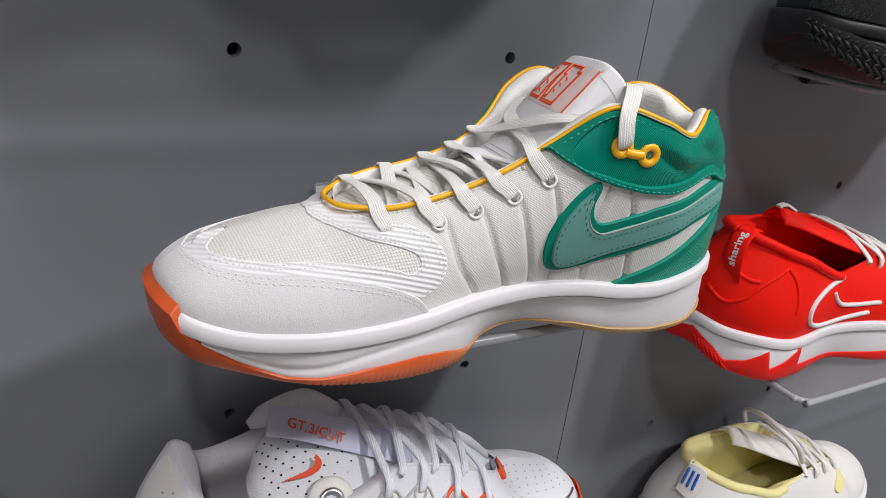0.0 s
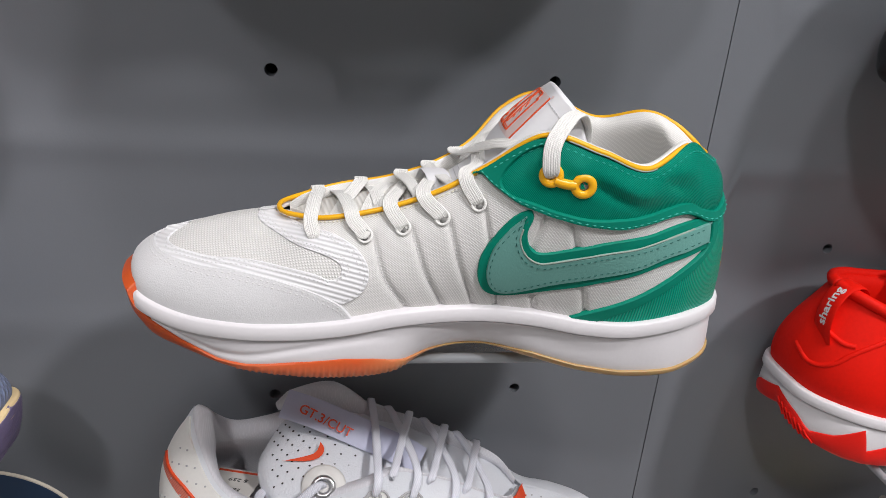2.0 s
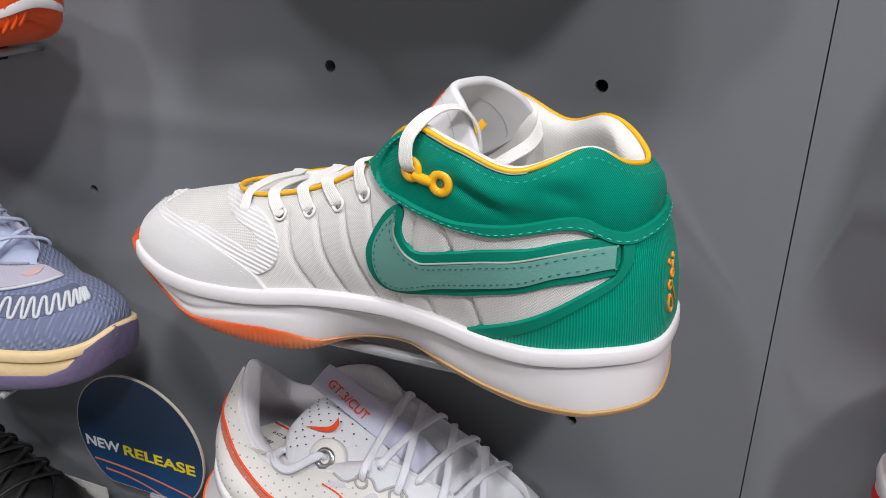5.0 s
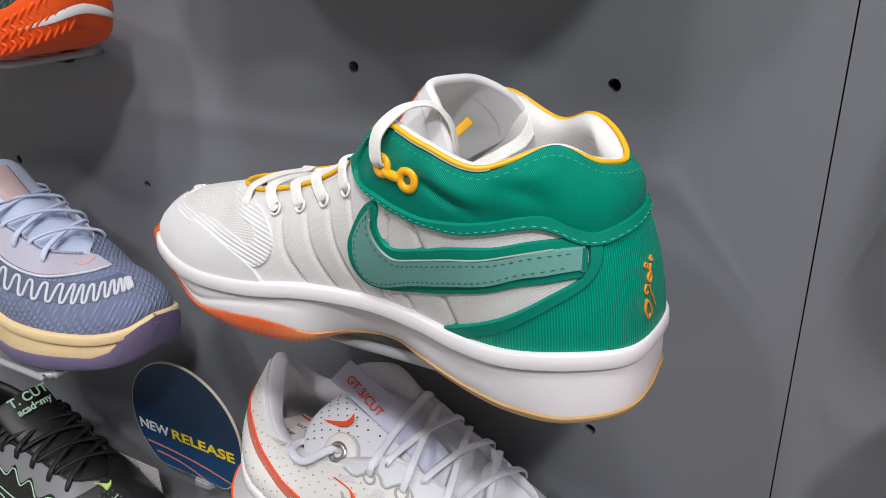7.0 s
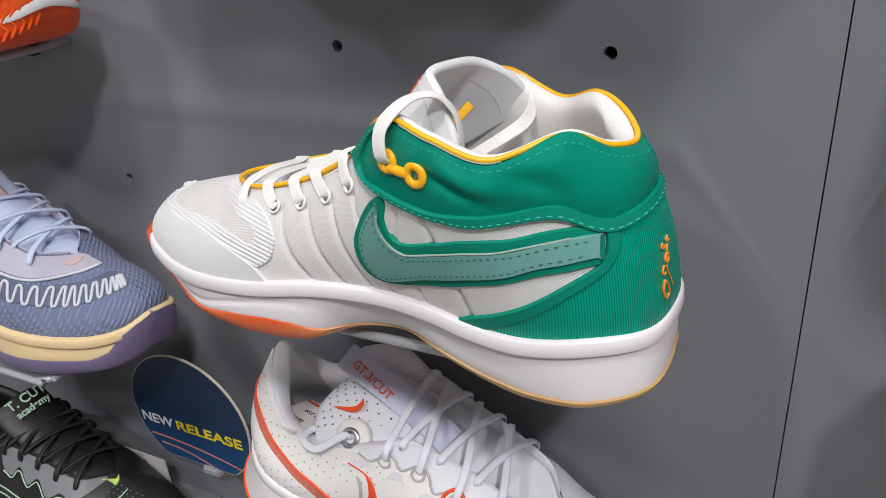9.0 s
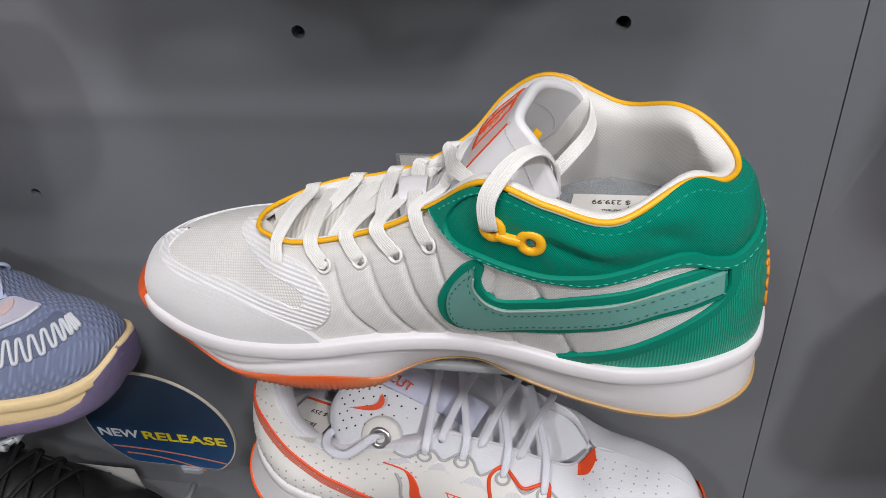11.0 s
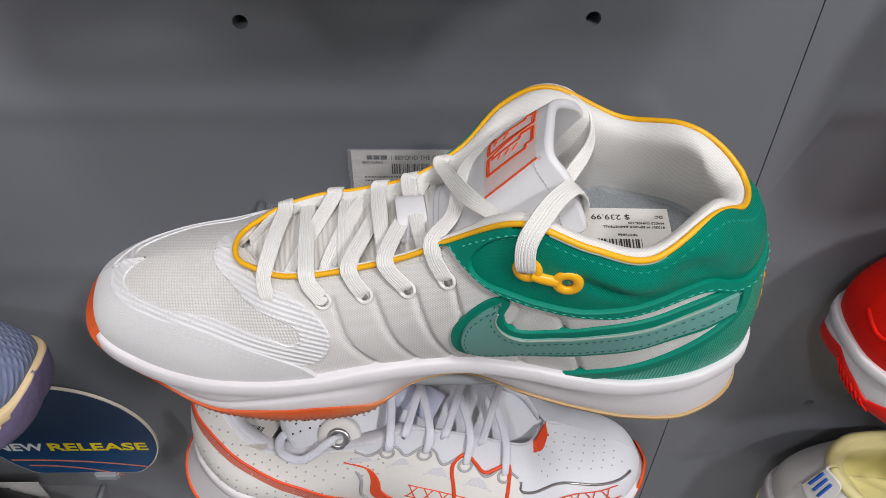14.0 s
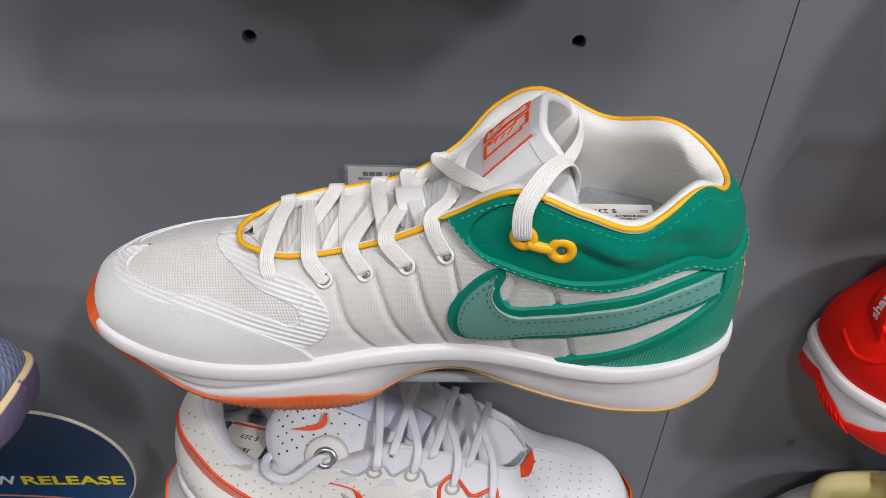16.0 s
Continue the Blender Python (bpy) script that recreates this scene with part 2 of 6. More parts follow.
def inset(c, d):
    t = unit(np.roll(c, -1, 0) - np.roll(c, 1, 0))
    area = np.sum(c[:, 0] * np.roll(c[:, 1], -1) - c[:, 1] * np.roll(c[:, 0], -1))
    s = 1 if area > 0 else -1
    return c + s * d * np.stack([-t[:, 1], t[:, 0]], 1)


def patch(place, poly, step, holes=(), extra=()):
    """Triangles that fill a plane outline, set on a surface by place(points)."""
    from mathutils import geometry
    loops = [np.asarray(poly)] + [np.asarray(h) for h in holes]
    pts, edges, o = [], [], 0
    for c in loops:
        k = len(c)
        pts += [Vector(p) for p in c]
        edges += [(o + i, o + (i + 1) % k) for i in range(k)]
        o += k
    lo, hi = loops[0].min(0), loops[0].max(0)
    for a in np.arange(lo[0], hi[0], step):
        for b in np.arange(lo[1], hi[1], step):
            pts.append(Vector((a + 0.37 * step, b + 0.41 * step)))
    pts += [Vector(p) for p in extra]
    v, _, f, ov, _, _ = geometry.delaunay_2d_cdt(pts, edges, [], 2 if holes else 1, 1e-7)
    v = np.array([tuple(p) for p in v])
    used = sorted({i for t in f for i in t})
    remap = {i: j for j, i in enumerate(used)}
    return place(v[used]), [tuple(remap[i] for i in t) for t in f]


def spline(knots, s, ends=None):
    """Smooth curve through the knots, at the knot positions s; ends: the knots before the first and after the last."""
    k = np.asarray(knots, float)
    if k.ndim == 1:
        k = k[:, None]
    s = np.clip(np.asarray(s, float), 0, len(k) - 1)
    i = np.minimum(s.astype(int), len(k) - 2)
    f = (s - i)[..., None]
    g = np.vstack([2 * k[0] - k[1], k, 2 * k[-1] - k[-2]] if ends is None else [ends[0], k, ends[1]])
    a, b, c, d = g[i], g[i + 1], g[i + 2], g[i + 3]
    return 0.5 * (2 * b + (c - a) * f + (2 * a - 5 * b + 4 * c - d) * f ** 2 + (3 * b - a - 3 * c + d) * f ** 3)


def lerp_row(values, s):
    return spline(values, s)[..., 0]


class Last:
    """One side of a shoe: a surface from the feather line (v = 0) up to the top line (v = 1), along u from toe to heel."""

    def __init__(self, base, top, low, high, side, other):
        self.bk, self.tk, self.low, self.high, self.side = base, top, low, high, side
        self.bends, self.tends = (other[0][1], other[0][13]), (2 * np.array(top[0]) - np.array(top[1]), other[1][13])

    vmax = 1

    def base(self, u):
        return spline(self.bk, u, self.bends)

    def top(self, u):
        return spline(self.tk, u, self.tends)

    def outward(self, u):
        e = 0.02
        u = np.asarray(u, float)
        d = self.base(np.clip(u + e, 0, 14)) - self.base(np.clip(u - e, 0, 14))
        o = np.stack([d[..., 1], -d[..., 0], 0 * d[..., 0]], -1) * self.side
        o = o / np.maximum(np.linalg.norm(o, axis=-1, keepdims=True), 1e-9)
        q = np.clip(np.stack([1 - u / 0.3, 1 - (14 - u) / 0.3]), 0, 1)[..., None]
        o = o * (1 - q[0] - q[1]) + q[0] * np.array([-1.0, 0, 0]) + q[1] * np.array([1.0, 0, 0])
        return o / np.maximum(np.linalg.norm(o, axis=-1, keepdims=True), 1e-9)

    def at(self, u, v):
        u, v = np.broadcast_arrays(np.asarray(u, float), np.asarray(v, float))
        b, t, o = self.base(u), self.top(u), self.outward(u)
        h = (t - b)[..., 2:3] * np.array([0, 0, 1.0])
        p1 = b + 0.38 * h + o * spline(self.low, u)
        fall = np.interp(u, [0, 1, 2.6, 4.6], [0.34, 0.17, 0.10, 0.30])[..., None]
        p2 = t - fall * h + o * spline(self.high, u)
        w = v[..., None]
        return b * (1 - w) ** 3 + 3 * p1 * w * (1 - w) ** 2 + 3 * p2 * w * w * (1 - w) + t * w ** 3

    def normal(self, u, v):
        e = 0.02
        a = self.at(np.asarray(u) + e, v) - self.at(np.asarray(u) - e, v)
        b = self.at(u, np.asarray(v) + e) - self.at(u, np.asarray(v) - e)
        n = np.cross(a, b) * self.side
        return n / np.maximum(np.linalg.norm(n, axis=-1, keepdims=True), 1e-9)


class Dome:
    """Both sides of a toe as one surface: v runs up the near side to 1 and down the far side to 2."""
    vmax = 2

    def __init__(self, near, far):
        self.near, self.far = near, far

    def at(self, u, v):
        a, b = self.near.at(u, np.minimum(v, 1)), self.far.at(u, np.minimum(2 - v, 1))
        return np.where((np.asarray(v) <= 1)[..., None], a, b)

    def normal(self, u, v):
        a, b = self.near.normal(u, np.clip(v, 0.03, 0.93)), self.far.normal(u, np.clip(2 - np.asarray(v), 0.03, 0.93))
        q = np.clip((np.asarray(v) - 0.93) / 0.14, 0, 1)[..., None]
        n = a * (1 - q) + b * q
        return n / np.maximum(np.linalg.norm(n, axis=-1, keepdims=True), 1e-9)


MID_BASE_NEAR = [(-0.1563, 0.0027, 0.0439), (-0.1507, -0.0228, 0.0381), (-0.1295, -0.0355, 0.032), (-0.1016, -0.0456, 0.0319), (-0.075, -0.0493, 0.0334), (-0.0498, -0.0495, 0.036), (-0.0245, -0.0467, 0.0396), (-0.0001, -0.0432, 0.0406), (0.0249, -0.0416, 0.0402), (0.0504, -0.045, 0.0392), (0.0751, -0.0492, 0.0364), (0.1005, -0.052, 0.0366), (0.128, -0.0498, 0.0415), (0.1519, -0.0346, 0.0434), (0.1579, -0.0038, 0.046)]
MID_BASE_FAR = [(-0.1563, 0.0027, 0.0439), (-0.1485, 0.023, 0.0381), (-0.129, 0.037, 0.034), (-0.101, 0.047, 0.0329), (-0.075, 0.053, 0.0339), (-0.05, 0.055, 0.036), (-0.025, 0.052, 0.0396), (0.0, 0.047, 0.0406), (0.0255, 0.042, 0.0402), (0.0505, 0.041, 0.0392), (0.075, 0.043, 0.0364), (0.1, 0.044, 0.0366), (0.128, 0.039, 0.0415), (0.1504, 0.019, 0.0434), (0.1579, -0.0038, 0.046)]
MID_TOP_NEAR = [(-0.14, -0.002, 0.0645), (-0.12, -0.004, 0.0697), (-0.1, -0.005, 0.0746), (-0.082, -0.0065, 0.0785), (-0.065, -0.026, 0.0818), (-0.0469, -0.0315, 0.0860), (-0.0268, -0.0331, 0.0918), (-0.0042, -0.0364, 0.1022), (0.0163, -0.0402, 0.1164), (0.0386, -0.0529, 0.1357), (0.0637, -0.0615, 0.1314), (0.0881, -0.059, 0.1237), (0.1134, -0.0429, 0.1313), (0.1299, -0.0304, 0.1247), (0.136, -0.0127, 0.1226)]
MID_TOP_FAR = [(-0.14, -0.002, 0.0645), (-0.12, -0.004, 0.0697), (-0.1, -0.005, 0.0746), (-0.082, -0.0065, 0.0785), (-0.07, 0.015, 0.0785), (-0.0499, 0.023, 0.0819), (-0.0268, 0.0231, 0.0863), (-0.0023, 0.0203, 0.0960), (0.0205, 0.0272, 0.1084), (0.039, 0.0348, 0.1269), (0.0599, 0.0338, 0.1362), (0.0908, 0.0266, 0.1258), (0.1125, 0.0096, 0.134), (0.1264, 0.0002, 0.1306), (0.136, -0.0127, 0.1226)]
MID_LOW = [0.003, 0.004, 0.003, 0.003, 0.002, 0.002, 0.004, 0.009, 0.014, 0.014, 0.01, 0.007, 0.0055, 0.0003, -0.0012]
MID_LOW_FAR = MID_LOW[:12] + [0.0066, -0.0028, -0.0012]
MID_HIGH = [0.006, 0.019, 0.026, 0.026, 0.018, 0.014, 0.014, 0.016, 0.018, 0.01, 0.004, 0.002, 0.011, 0.018, 0.0148]
MID_HIGH_FAR = MID_HIGH[:12] + [0.0063, 0.0012, 0.0148]


# ---------- shoe building ----------
UNIT_U, UNIT_V = 0.025, 0.07   # metres for one step of u and of v, for plane work on the surface


def perimeter(near, far, n):
    """u and side of a closed walk round the shoe."""
    u = np.linspace(0, 14, n)
    return u, u[1:-1][::-1]


def ring(near, far, n, fn):
    """A closed ring of points round the shoe: fn(last, u) on the near side, then back on the far side."""
    a, b = perimeter(near, far, n)
    return np.vstack([fn(near, a), fn(far, b)])


def up(h):
    return np.stack([0 * h, 0 * h, h], -1)


def cap(n, offset):
    """Faces that close a ring made by ring() with n near samples."""
    k = 2 * n - 2
    f = [(offset, offset + 1, offset + k - 1)]
    for i in range(1, n - 2):
        f.append((offset + i, offset + i + 1, offset + k - i - 1, offset + k - i))
    f.append((offset + n - 2, offset + n - 1, offset + n))
    return f


def table(pairs):
    x, y = zip(*pairs)
    return lambda u: np.interp(u, x, y)


def midsole(near, far, foot, seam, tuck, n=120, crease=None, snug=0.0):
    """White foam from the lip at the feather line down to the seam with the outsole."""
    rows = []
    for k, (o, dz, f) in enumerate([(-0.007, 0.0022, 0), (0.0024, 0.0025, 0), (0.0040, 0.0021, 0), (0.0048, 0.0012, 0), (0.0054, -0.0046, 0), (0.0050, -0.0054, 0), (0.0018, -0.0057, 0), (0.0016, -0.0066, 0), (0.0029, -0.0070, 0),
                                    *[(0.0030 + 0.0016 * np.sin(1.6 * q), 0, q) for q in np.linspace(0.10, 0.94, 14)], (0.0044, 0, 1.05)]):
        def fn(last, u):
            b, out = last.base(u), last.outward(u)
            top = b[:, 2] - 0.0070
            z = b[:, 2] + dz if f == 0 else top + (np.minimum(seam(u), top - 0.002) - top) * f
            ft = np.clip((b[:, 2] - z) / np.maximum(b[:, 2] - foot(u), 1e-4), 0, 1) if f else 0
            d = o - tuck(u) * ft ** 1.5
            if crease is not None and 0.05 < f < 0.97:
                d = d + crease(u, f)
            d = d - snug * np.clip((u - 12) / 1.5, 0, 1) - (0.0060 * np.clip((1.06 - u) / 0.08, 0, 1) if snug else 0)
            p = b + out * np.broadcast_to(d, u.shape)[:, None]
            p[:, 2] = z
            return p
        rows.append(ring(near, far, n, fn))
    P = np.stack(rows, 1)
    v, f = grid(P, close_u=True)
    return v, f


def outsole(near, far, foot, seam, tuck, n=140, tread=0.0, span=(0, 14), wrap=0.0):
    rows = []
    for o, f in [(0.0030, -0.02), (0.0052, 0.02), (0.0058, 0.12), (0.0058, 0.5), (0.0050, 0.85), (0.0035, 0.97), (0.001, 1.0), (-0.006, 1.0)]:
        def fn(last, u):
            b, out = last.base(u), last.outward(u)
            z0, z1 = seam(u), foot(u)
            z = z0 + (z1 - z0) * f
            ft = np.clip((b[:, 2] - z) / np.maximum(b[:, 2] - z1, 1e-4), 0, 1)
            d = o - tuck(u) * ft ** 1.5 + (wrap if f > 0.03 else -wrap * 2.5) * np.clip((1.3 - u) / 0.3, 0, 1) * np.clip(1 - f, 0, 1) - (0.0022 * np.clip((u - 12) / 1.5, 0, 1) if wrap else 0)
            if tread and 0.8 < f < 0.99:
                d = d + tread * (np.sin(u * 55 + 6 * f) > 0.2) * (u > span[0]) * (u < span[1])
            p = b + out * np.broadcast_to(d, u.shape)[:, None]
            p[:, 2] = z
            return p
        rows.append(ring(near, far, n, fn))
    P = np.stack(rows, 1)
    v, f = grid(P, close_u=True)
    k = len(v)
    v = np.vstack([v, P[:, -1]])
    f += cap(n, k)
    return v, f


def upper(near, far, shape=None, n=281, m=41):
    """Both sides of the upper; shape(u, v) moves the near side out or in."""
    sets = []
    for last in (near, far):
        U, V = np.meshgrid(np.linspace(0, 14, n), np.linspace(-0.02, 1, m), indexing="ij")
        P = last.at(U, V)
        if shape is not None:
            P = P + last.normal(U, np.clip(V, 0.03, 0.97)) * shape(U, V)[..., None]
        sets.append(grid(P))
    return merge(*sets)


def lining(near, far, u0=3.3, depth=0.004, roll=0.007, n=150):
    """Padded inside of the collar, from the top line down to the insole."""
    sets = []
    for last in (near, far):
        u = np.linspace(u0, 14, n)
        t, b = last.top(u), last.base(u)
        other = far if last is near else near
        inn = other.top(u) - t
        inn[:, 2] = 0
        back = np.clip((u - 12) / 2, 0, 1)[:, None]
        inn = unit(unit(inn) * (1 - back) + np.array([-1.0, 0, 0]) * back)
        w = np.clip((u - 7) / 1.5, 0.25, 1)[:, None]
        low = b - last.outward(u) * 0.011 + up(0 * u + 0.007)
        rows = [t - up(0 * u + 0.001), t + inn * roll * 0.25 * w + up(0 * u + 0.0016), t + inn * roll * 0.8 * w + up(0 * u + 0.0005), t + inn * roll * 1.25 * w - up(0 * u + depth),
                t * 0.8 + low * 0.2 + inn * roll * 1.3 * w, t * 0.6 + low * 0.4 + inn * roll * w * 0.9, t * 0.3 + low * 0.7 + inn * 0.002, low]
        P = np.stack(rows, 1)
        q = np.linspace(0, len(rows) - 1, 22)
        P = np.stack([spline(p, q) for p in P])
        sets.append(grid(P))
    return merge(*sets)


def insole(near, far, lift=0.006, n=80):
    P = ring(near, far, n, lambda last, u: last.base(u) - last.outward(u) * 0.009 + up(0 * u + lift))
    return P, cap(n, 0)


def tongue(rows, thick, crown, n=50, m=17):
    """A padded tongue: rows of centre, half width and the way to its far side."""
    r = spline(rows, np.linspace(0, len(rows) - 1, n))
    c, w, s = r[:, :3], r[:, 3], unit(r[:, 4:7])
    t = unit(np.gradient(c, axis=0))
    nrm = unit(np.cross(t, s))
    nrm *= np.sign(nrm[:, 2:3] + 1e-6)
    q = np.linspace(0, 2 * np.pi, 2 * m, endpoint=False)
    P = []
    for a in q:
        x, h = np.cos(a), np.sin(a)
        e = np.sign(h) * abs(h) ** 0.6 * thick / 2
        P.append(c + s * (w * x)[:, None] + nrm * (e - crown * x * x))
    P = np.stack(P, 1)
    v, f = grid(P, close_v=True)
    k = P.shape[1]
    f += [tuple(range(k)), tuple(len(v) - 1 - i for i in range(k))]
    return v, f


def placer(last, lift, puff=None, rise=None):
    def place(p):
        u, v = np.clip(p[:, 0] / UNIT_U, 0, 14), np.clip(p[:, 1] / UNIT_V, 0, last.vmax - 0.001)
        h = lift if puff is None else lift + puff(u, v)
        extra = 0 if rise is None else up(rise(u, v))
        n = last.normal(np.clip(u, 0.03, 13.97), np.clip(v, 0.03, last.vmax - 0.03))
        q = (np.clip((v - 0.86) / 0.13, 0, 1) * np.clip((3.0 - u) / 0.4, 0, 1) * (last.vmax == 1))[:, None]
        n = unit(n * (1 - q) + np.array([-0.2, 0, 1.0]) * q)
        return extra + last.at(u, v) + n * np.broadcast_to(h, u.shape)[:, None]
    return place


def panel(last, knots, lift, n=200, step=0.0035, puff=None, base=-0.0004, rise=None):
    """A sheet of leather or film laid on the surface inside an outline of (u, v) knots, with a rounded edge."""
    c = outline([(a * UNIT_U, b * UNIT_V) for a, b in knots], n)
    inner = inset(c, 0.0005)
    v, f = patch(placer(last, lift, puff, rise), inner, step)
    rings = [placer(last, lift, puff, rise)(inner), placer(last, lift * 0.7, puff, rise)(inset(c, 0.0001)), placer(last, 0, lambda u, v: np.where((v > 0.99) & (last.vmax == 1), lift, base))(c)]
    P = np.stack(rings, 1)
    return merge((v, f), grid(P, close_u=True))


def stitches(last, line, lift, closed=False, dash=0.0022, gap=0.0009, width=0.0006, place=None):
    """A row of raised stitches along (u, v) points."""
    p = np.array([(a * UNIT_U, b * UNIT_V) for a, b in line])
    if closed:
        p = np.vstack([p, p[:1]])
    d = np.r_[0, np.cumsum(np.linalg.norm(np.diff(p, axis=0), axis=1))]
    s0 = np.arange(0.0005, d[-1] - dash, dash + gap)

    make = place or (lambda h: placer(last, h))

    def at(s):
        return make(lift)(np.stack([np.interp(s, d, p[:, i]) for i in range(2)], 1))
    a, m, b = at(s0), at(s0 + dash / 2), at(s0 + dash)
    nrm = unit(make(lift + 0.001)(np.stack([np.interp(s0, d, p[:, i]) for i in range(2)], 1)) - a)
    t = unit(b - a)
    s = np.cross(t, nrm) * width / 2
    hgt = nrm * 0.0004
    V = np.stack([a - hgt, m + s * 1.0, m - s * 1.0, m + hgt * 1.1, b - hgt], 1)
    F = []
    for i in range(len(s0)):
        o = 5 * i
        F += [(o, o + 1, o + 3), (o, o + 3, o + 2), (o + 4, o + 3, o + 1), (o + 4, o + 2, o + 3)]
    return V.reshape(-1, 3), F


def smooth_line(knots, n=80):
    return path([(a, b) for a, b in knots], n)


# ---------- wall, floor, ceiling ----------
def slab(name, x0, y0, z0, x1, y1, z1, material, label, category, holes=()):
    bm = box(x0, y0, z0, x1, y1, z1)
    ob = part(name, bm, material)
    return tagged(ob, label, category, kind="structure")


def wall_panel(name, x0, x1, z0, z1, holes, label):
    """A steel sheet with round holes through it and a thin folded edge."""
    lean = lambda x, z: x - 0.021 * (z - 1.35)
    outer = []
    for a, b in (((lean(x0, z0), z0), (lean(x1, z0), z0)), ((lean(x1, z0), z0), (lean(x1, z1), z1)), ((lean(x1, z1), z1), (lean(x0, z1), z1)), ((lean(x0, z1), z1), (lean(x0, z0), z0))):
        outer += [(a[0] + (b[0] - a[0]) * i / 8, a[1] + (b[1] - a[1]) * i / 8) for i in range(8)]
    q = np.linspace(0, 2 * np.pi, 28, endpoint=False)
    cuts = [np.stack([x + 0.0042 * np.cos(q), z + 0.0042 * np.sin(q)], 1) for x, z in holes]
    band_ridge = lambda z: -sum(a * np.exp(-((z - c) / w) ** 2) for c, w, a in BAND_RIDGES)
    extra = [(x, c + w * k) for c, w, _ in BAND_RIDGES for k in np.linspace(-2.4, 2.4, 17) for x in np.arange(x0 + 0.03, x1 - 0.05, 0.06)]
    extra = [p for p in extra if min(np.hypot(p[0] - x, p[1] - z) for x, z in holes) > 0.008]
    front, faces = patch(lambda p: np.stack([p[:, 0], band_ridge(p[:, 1]), p[:, 1]], 1), outer, 0.5, cuts, extra)
    mid = np.array([front[list(t)].mean(0) for t in faces])
    keep = [min(np.hypot(p[0] - x, p[2] - z) for x, z in holes) > 0.0041 for p in mid]
    sets = [(front, [t for t, k in zip(faces, keep) if k])]
    for c in cuts + [np.array(outer)]:
        a = np.stack([c[:, 0], 0 * c[:, 0], c[:, 1]], 1)
        sets.append(grid(np.stack([a, a + (0, 0.012, 0)], 1), close_u=True))
    ob = part(name, sharpen(mesh(*merge(*sets)), 40), STEEL)
    return tagged(ob, label, "wall panel", kind="structure")


# shallow ridges added to shape the wall's light and dark bands: height, half width, depth
BAND_RIDGES = [(1.347, 0.012, 0.0019), (1.212, 0.014, 0.0011), (0.955, 0.012, 0.0014), (1.46, 0.016, 0.0009)]
HOLES = [(0.0, 1.400), (0.188, 1.4025), (0.001, 1.152), (0.191, 1.155), (-0.237, 1.276), (-0.425, 1.276), (-0.237, 1.030), (0.0, 1.648), (0.187, 1.648)]
HOLES_E = [(0.432, 1.284), (0.622, 1.290), (0.437, 1.036), (0.624, 1.040)]
wall_panel("wall_panel_west", -1.6, 0.3096, 0.1, 2.4, HOLES, "grey powder-coated steel display panel with round holes")
wall_panel("wall_panel_east", 0.3104, 1.9, 0.1, 2.4, HOLES_E, "grey powder-coated steel display panel with round holes")
DARK = plain("dark_void", (0.01, 0.01, 0.01), 0.8)
FLOOR = plain("grey_vinyl_floor", (0.30, 0.29, 0.28), 0.45)
PAINT = plain("white_wall_paint", (0.7, 0.7, 0.68), 0.8)
slab("wall_north", -3, 0.05, 0, 3, 0.15, 4.6, DARK, "dark plain wall behind the display panels", "wall")
slab("wall_south", -3, -5.1, 0, 3, -5, 4.6, PAINT, "plain white shop wall", "wall")
slab("wall_west", -3.1, -5, 0, -3, 0.05, 4.6, PAINT, "plain white shop wall", "wall")
slab("wall_east", 3, -5, 0, 3.1, 0.05, 4.6, PAINT, "plain white shop wall", "wall")
slab("floor", -3, -5, -0.1, 3, 0.05, 0, FLOOR, "grey vinyl shop floor", "floor")
slab("ceiling", -3, -5, 4.6, 3, 0.05, 4.7, PAINT, "plain white ceiling", "ceiling")


NEAR = Last(MID_BASE_NEAR, MID_TOP_NEAR, MID_LOW, MID_HIGH, 1, (MID_BASE_FAR, MID_TOP_FAR))
FAR = Last(MID_BASE_FAR, MID_TOP_FAR, MID_LOW_FAR, MID_HIGH_FAR, -1, (MID_BASE_NEAR, MID_TOP_NEAR))
BASE = pose(0.095, -0.115, 1.274)

# seams of the quilted side, as u at the bottom (v = 0) and at the top
QUILT = [(6.28, 5.78, 5.55, 5.42), (7.02, 6.58, 6.36, 6.22), (7.66, 7.30, 7.12, 7.02), (8.15, 8.0, 7.9, 7.8), (8.9, 8.72, 9.12, 8.85), (10.0, 9.72, 9.5, 9.4)]


def quilting(U, V):
    d = 0 * U
    for k in QUILT:
        c = spline(k, np.clip(V, 0, 1) * 3)[..., 0]
        x = (U - c) * UNIT_U
        d = d - 0.0022 * np.exp(-(x / 0.0013) ** 2) * np.clip((0.86 - V) / 0.1, 0, 1)
    c0 = spline(QUILT[0], np.clip(V, 0, 1) * 3)[..., 0]
    under = np.interp(U, [8.2, 9.0, 9.6, 11, 12.4, 14], [0.95, 0.66, 0.63, 0.70, 0.62, 0.74])
    d = d - 0.0045 * np.clip((V - under) / 0.06, 0, 1) * np.clip((U - 8.5) / 0.5, 0, 1) * np.clip((0.995 - V) / 0.05, 0, 1)
    return d + 0.0005 * np.clip((U - c0) * 3, 0, 1) * np.clip((0.9 - V) / 0.2, 0, 1) * np.clip((11.5 - U), 0, 1)


# folds in the padded collar: ends in (u, v) and depth
CREASES = [((9.9, 0.82), (11.25, 0.75), 0.0028), ((11.4, 0.875), (11.98, 0.72), 0.0020)]


def surf_at(last, u, v, lift):
    return placer(last, lift)(np.array([[u * UNIT_U, v * UNIT_V]]))[0]


UP = np.array([0, 0, 1.0])
RAW_EDGE = plain("pale_raw_edge", (0.33, 0.40, 0.35), 0.8)


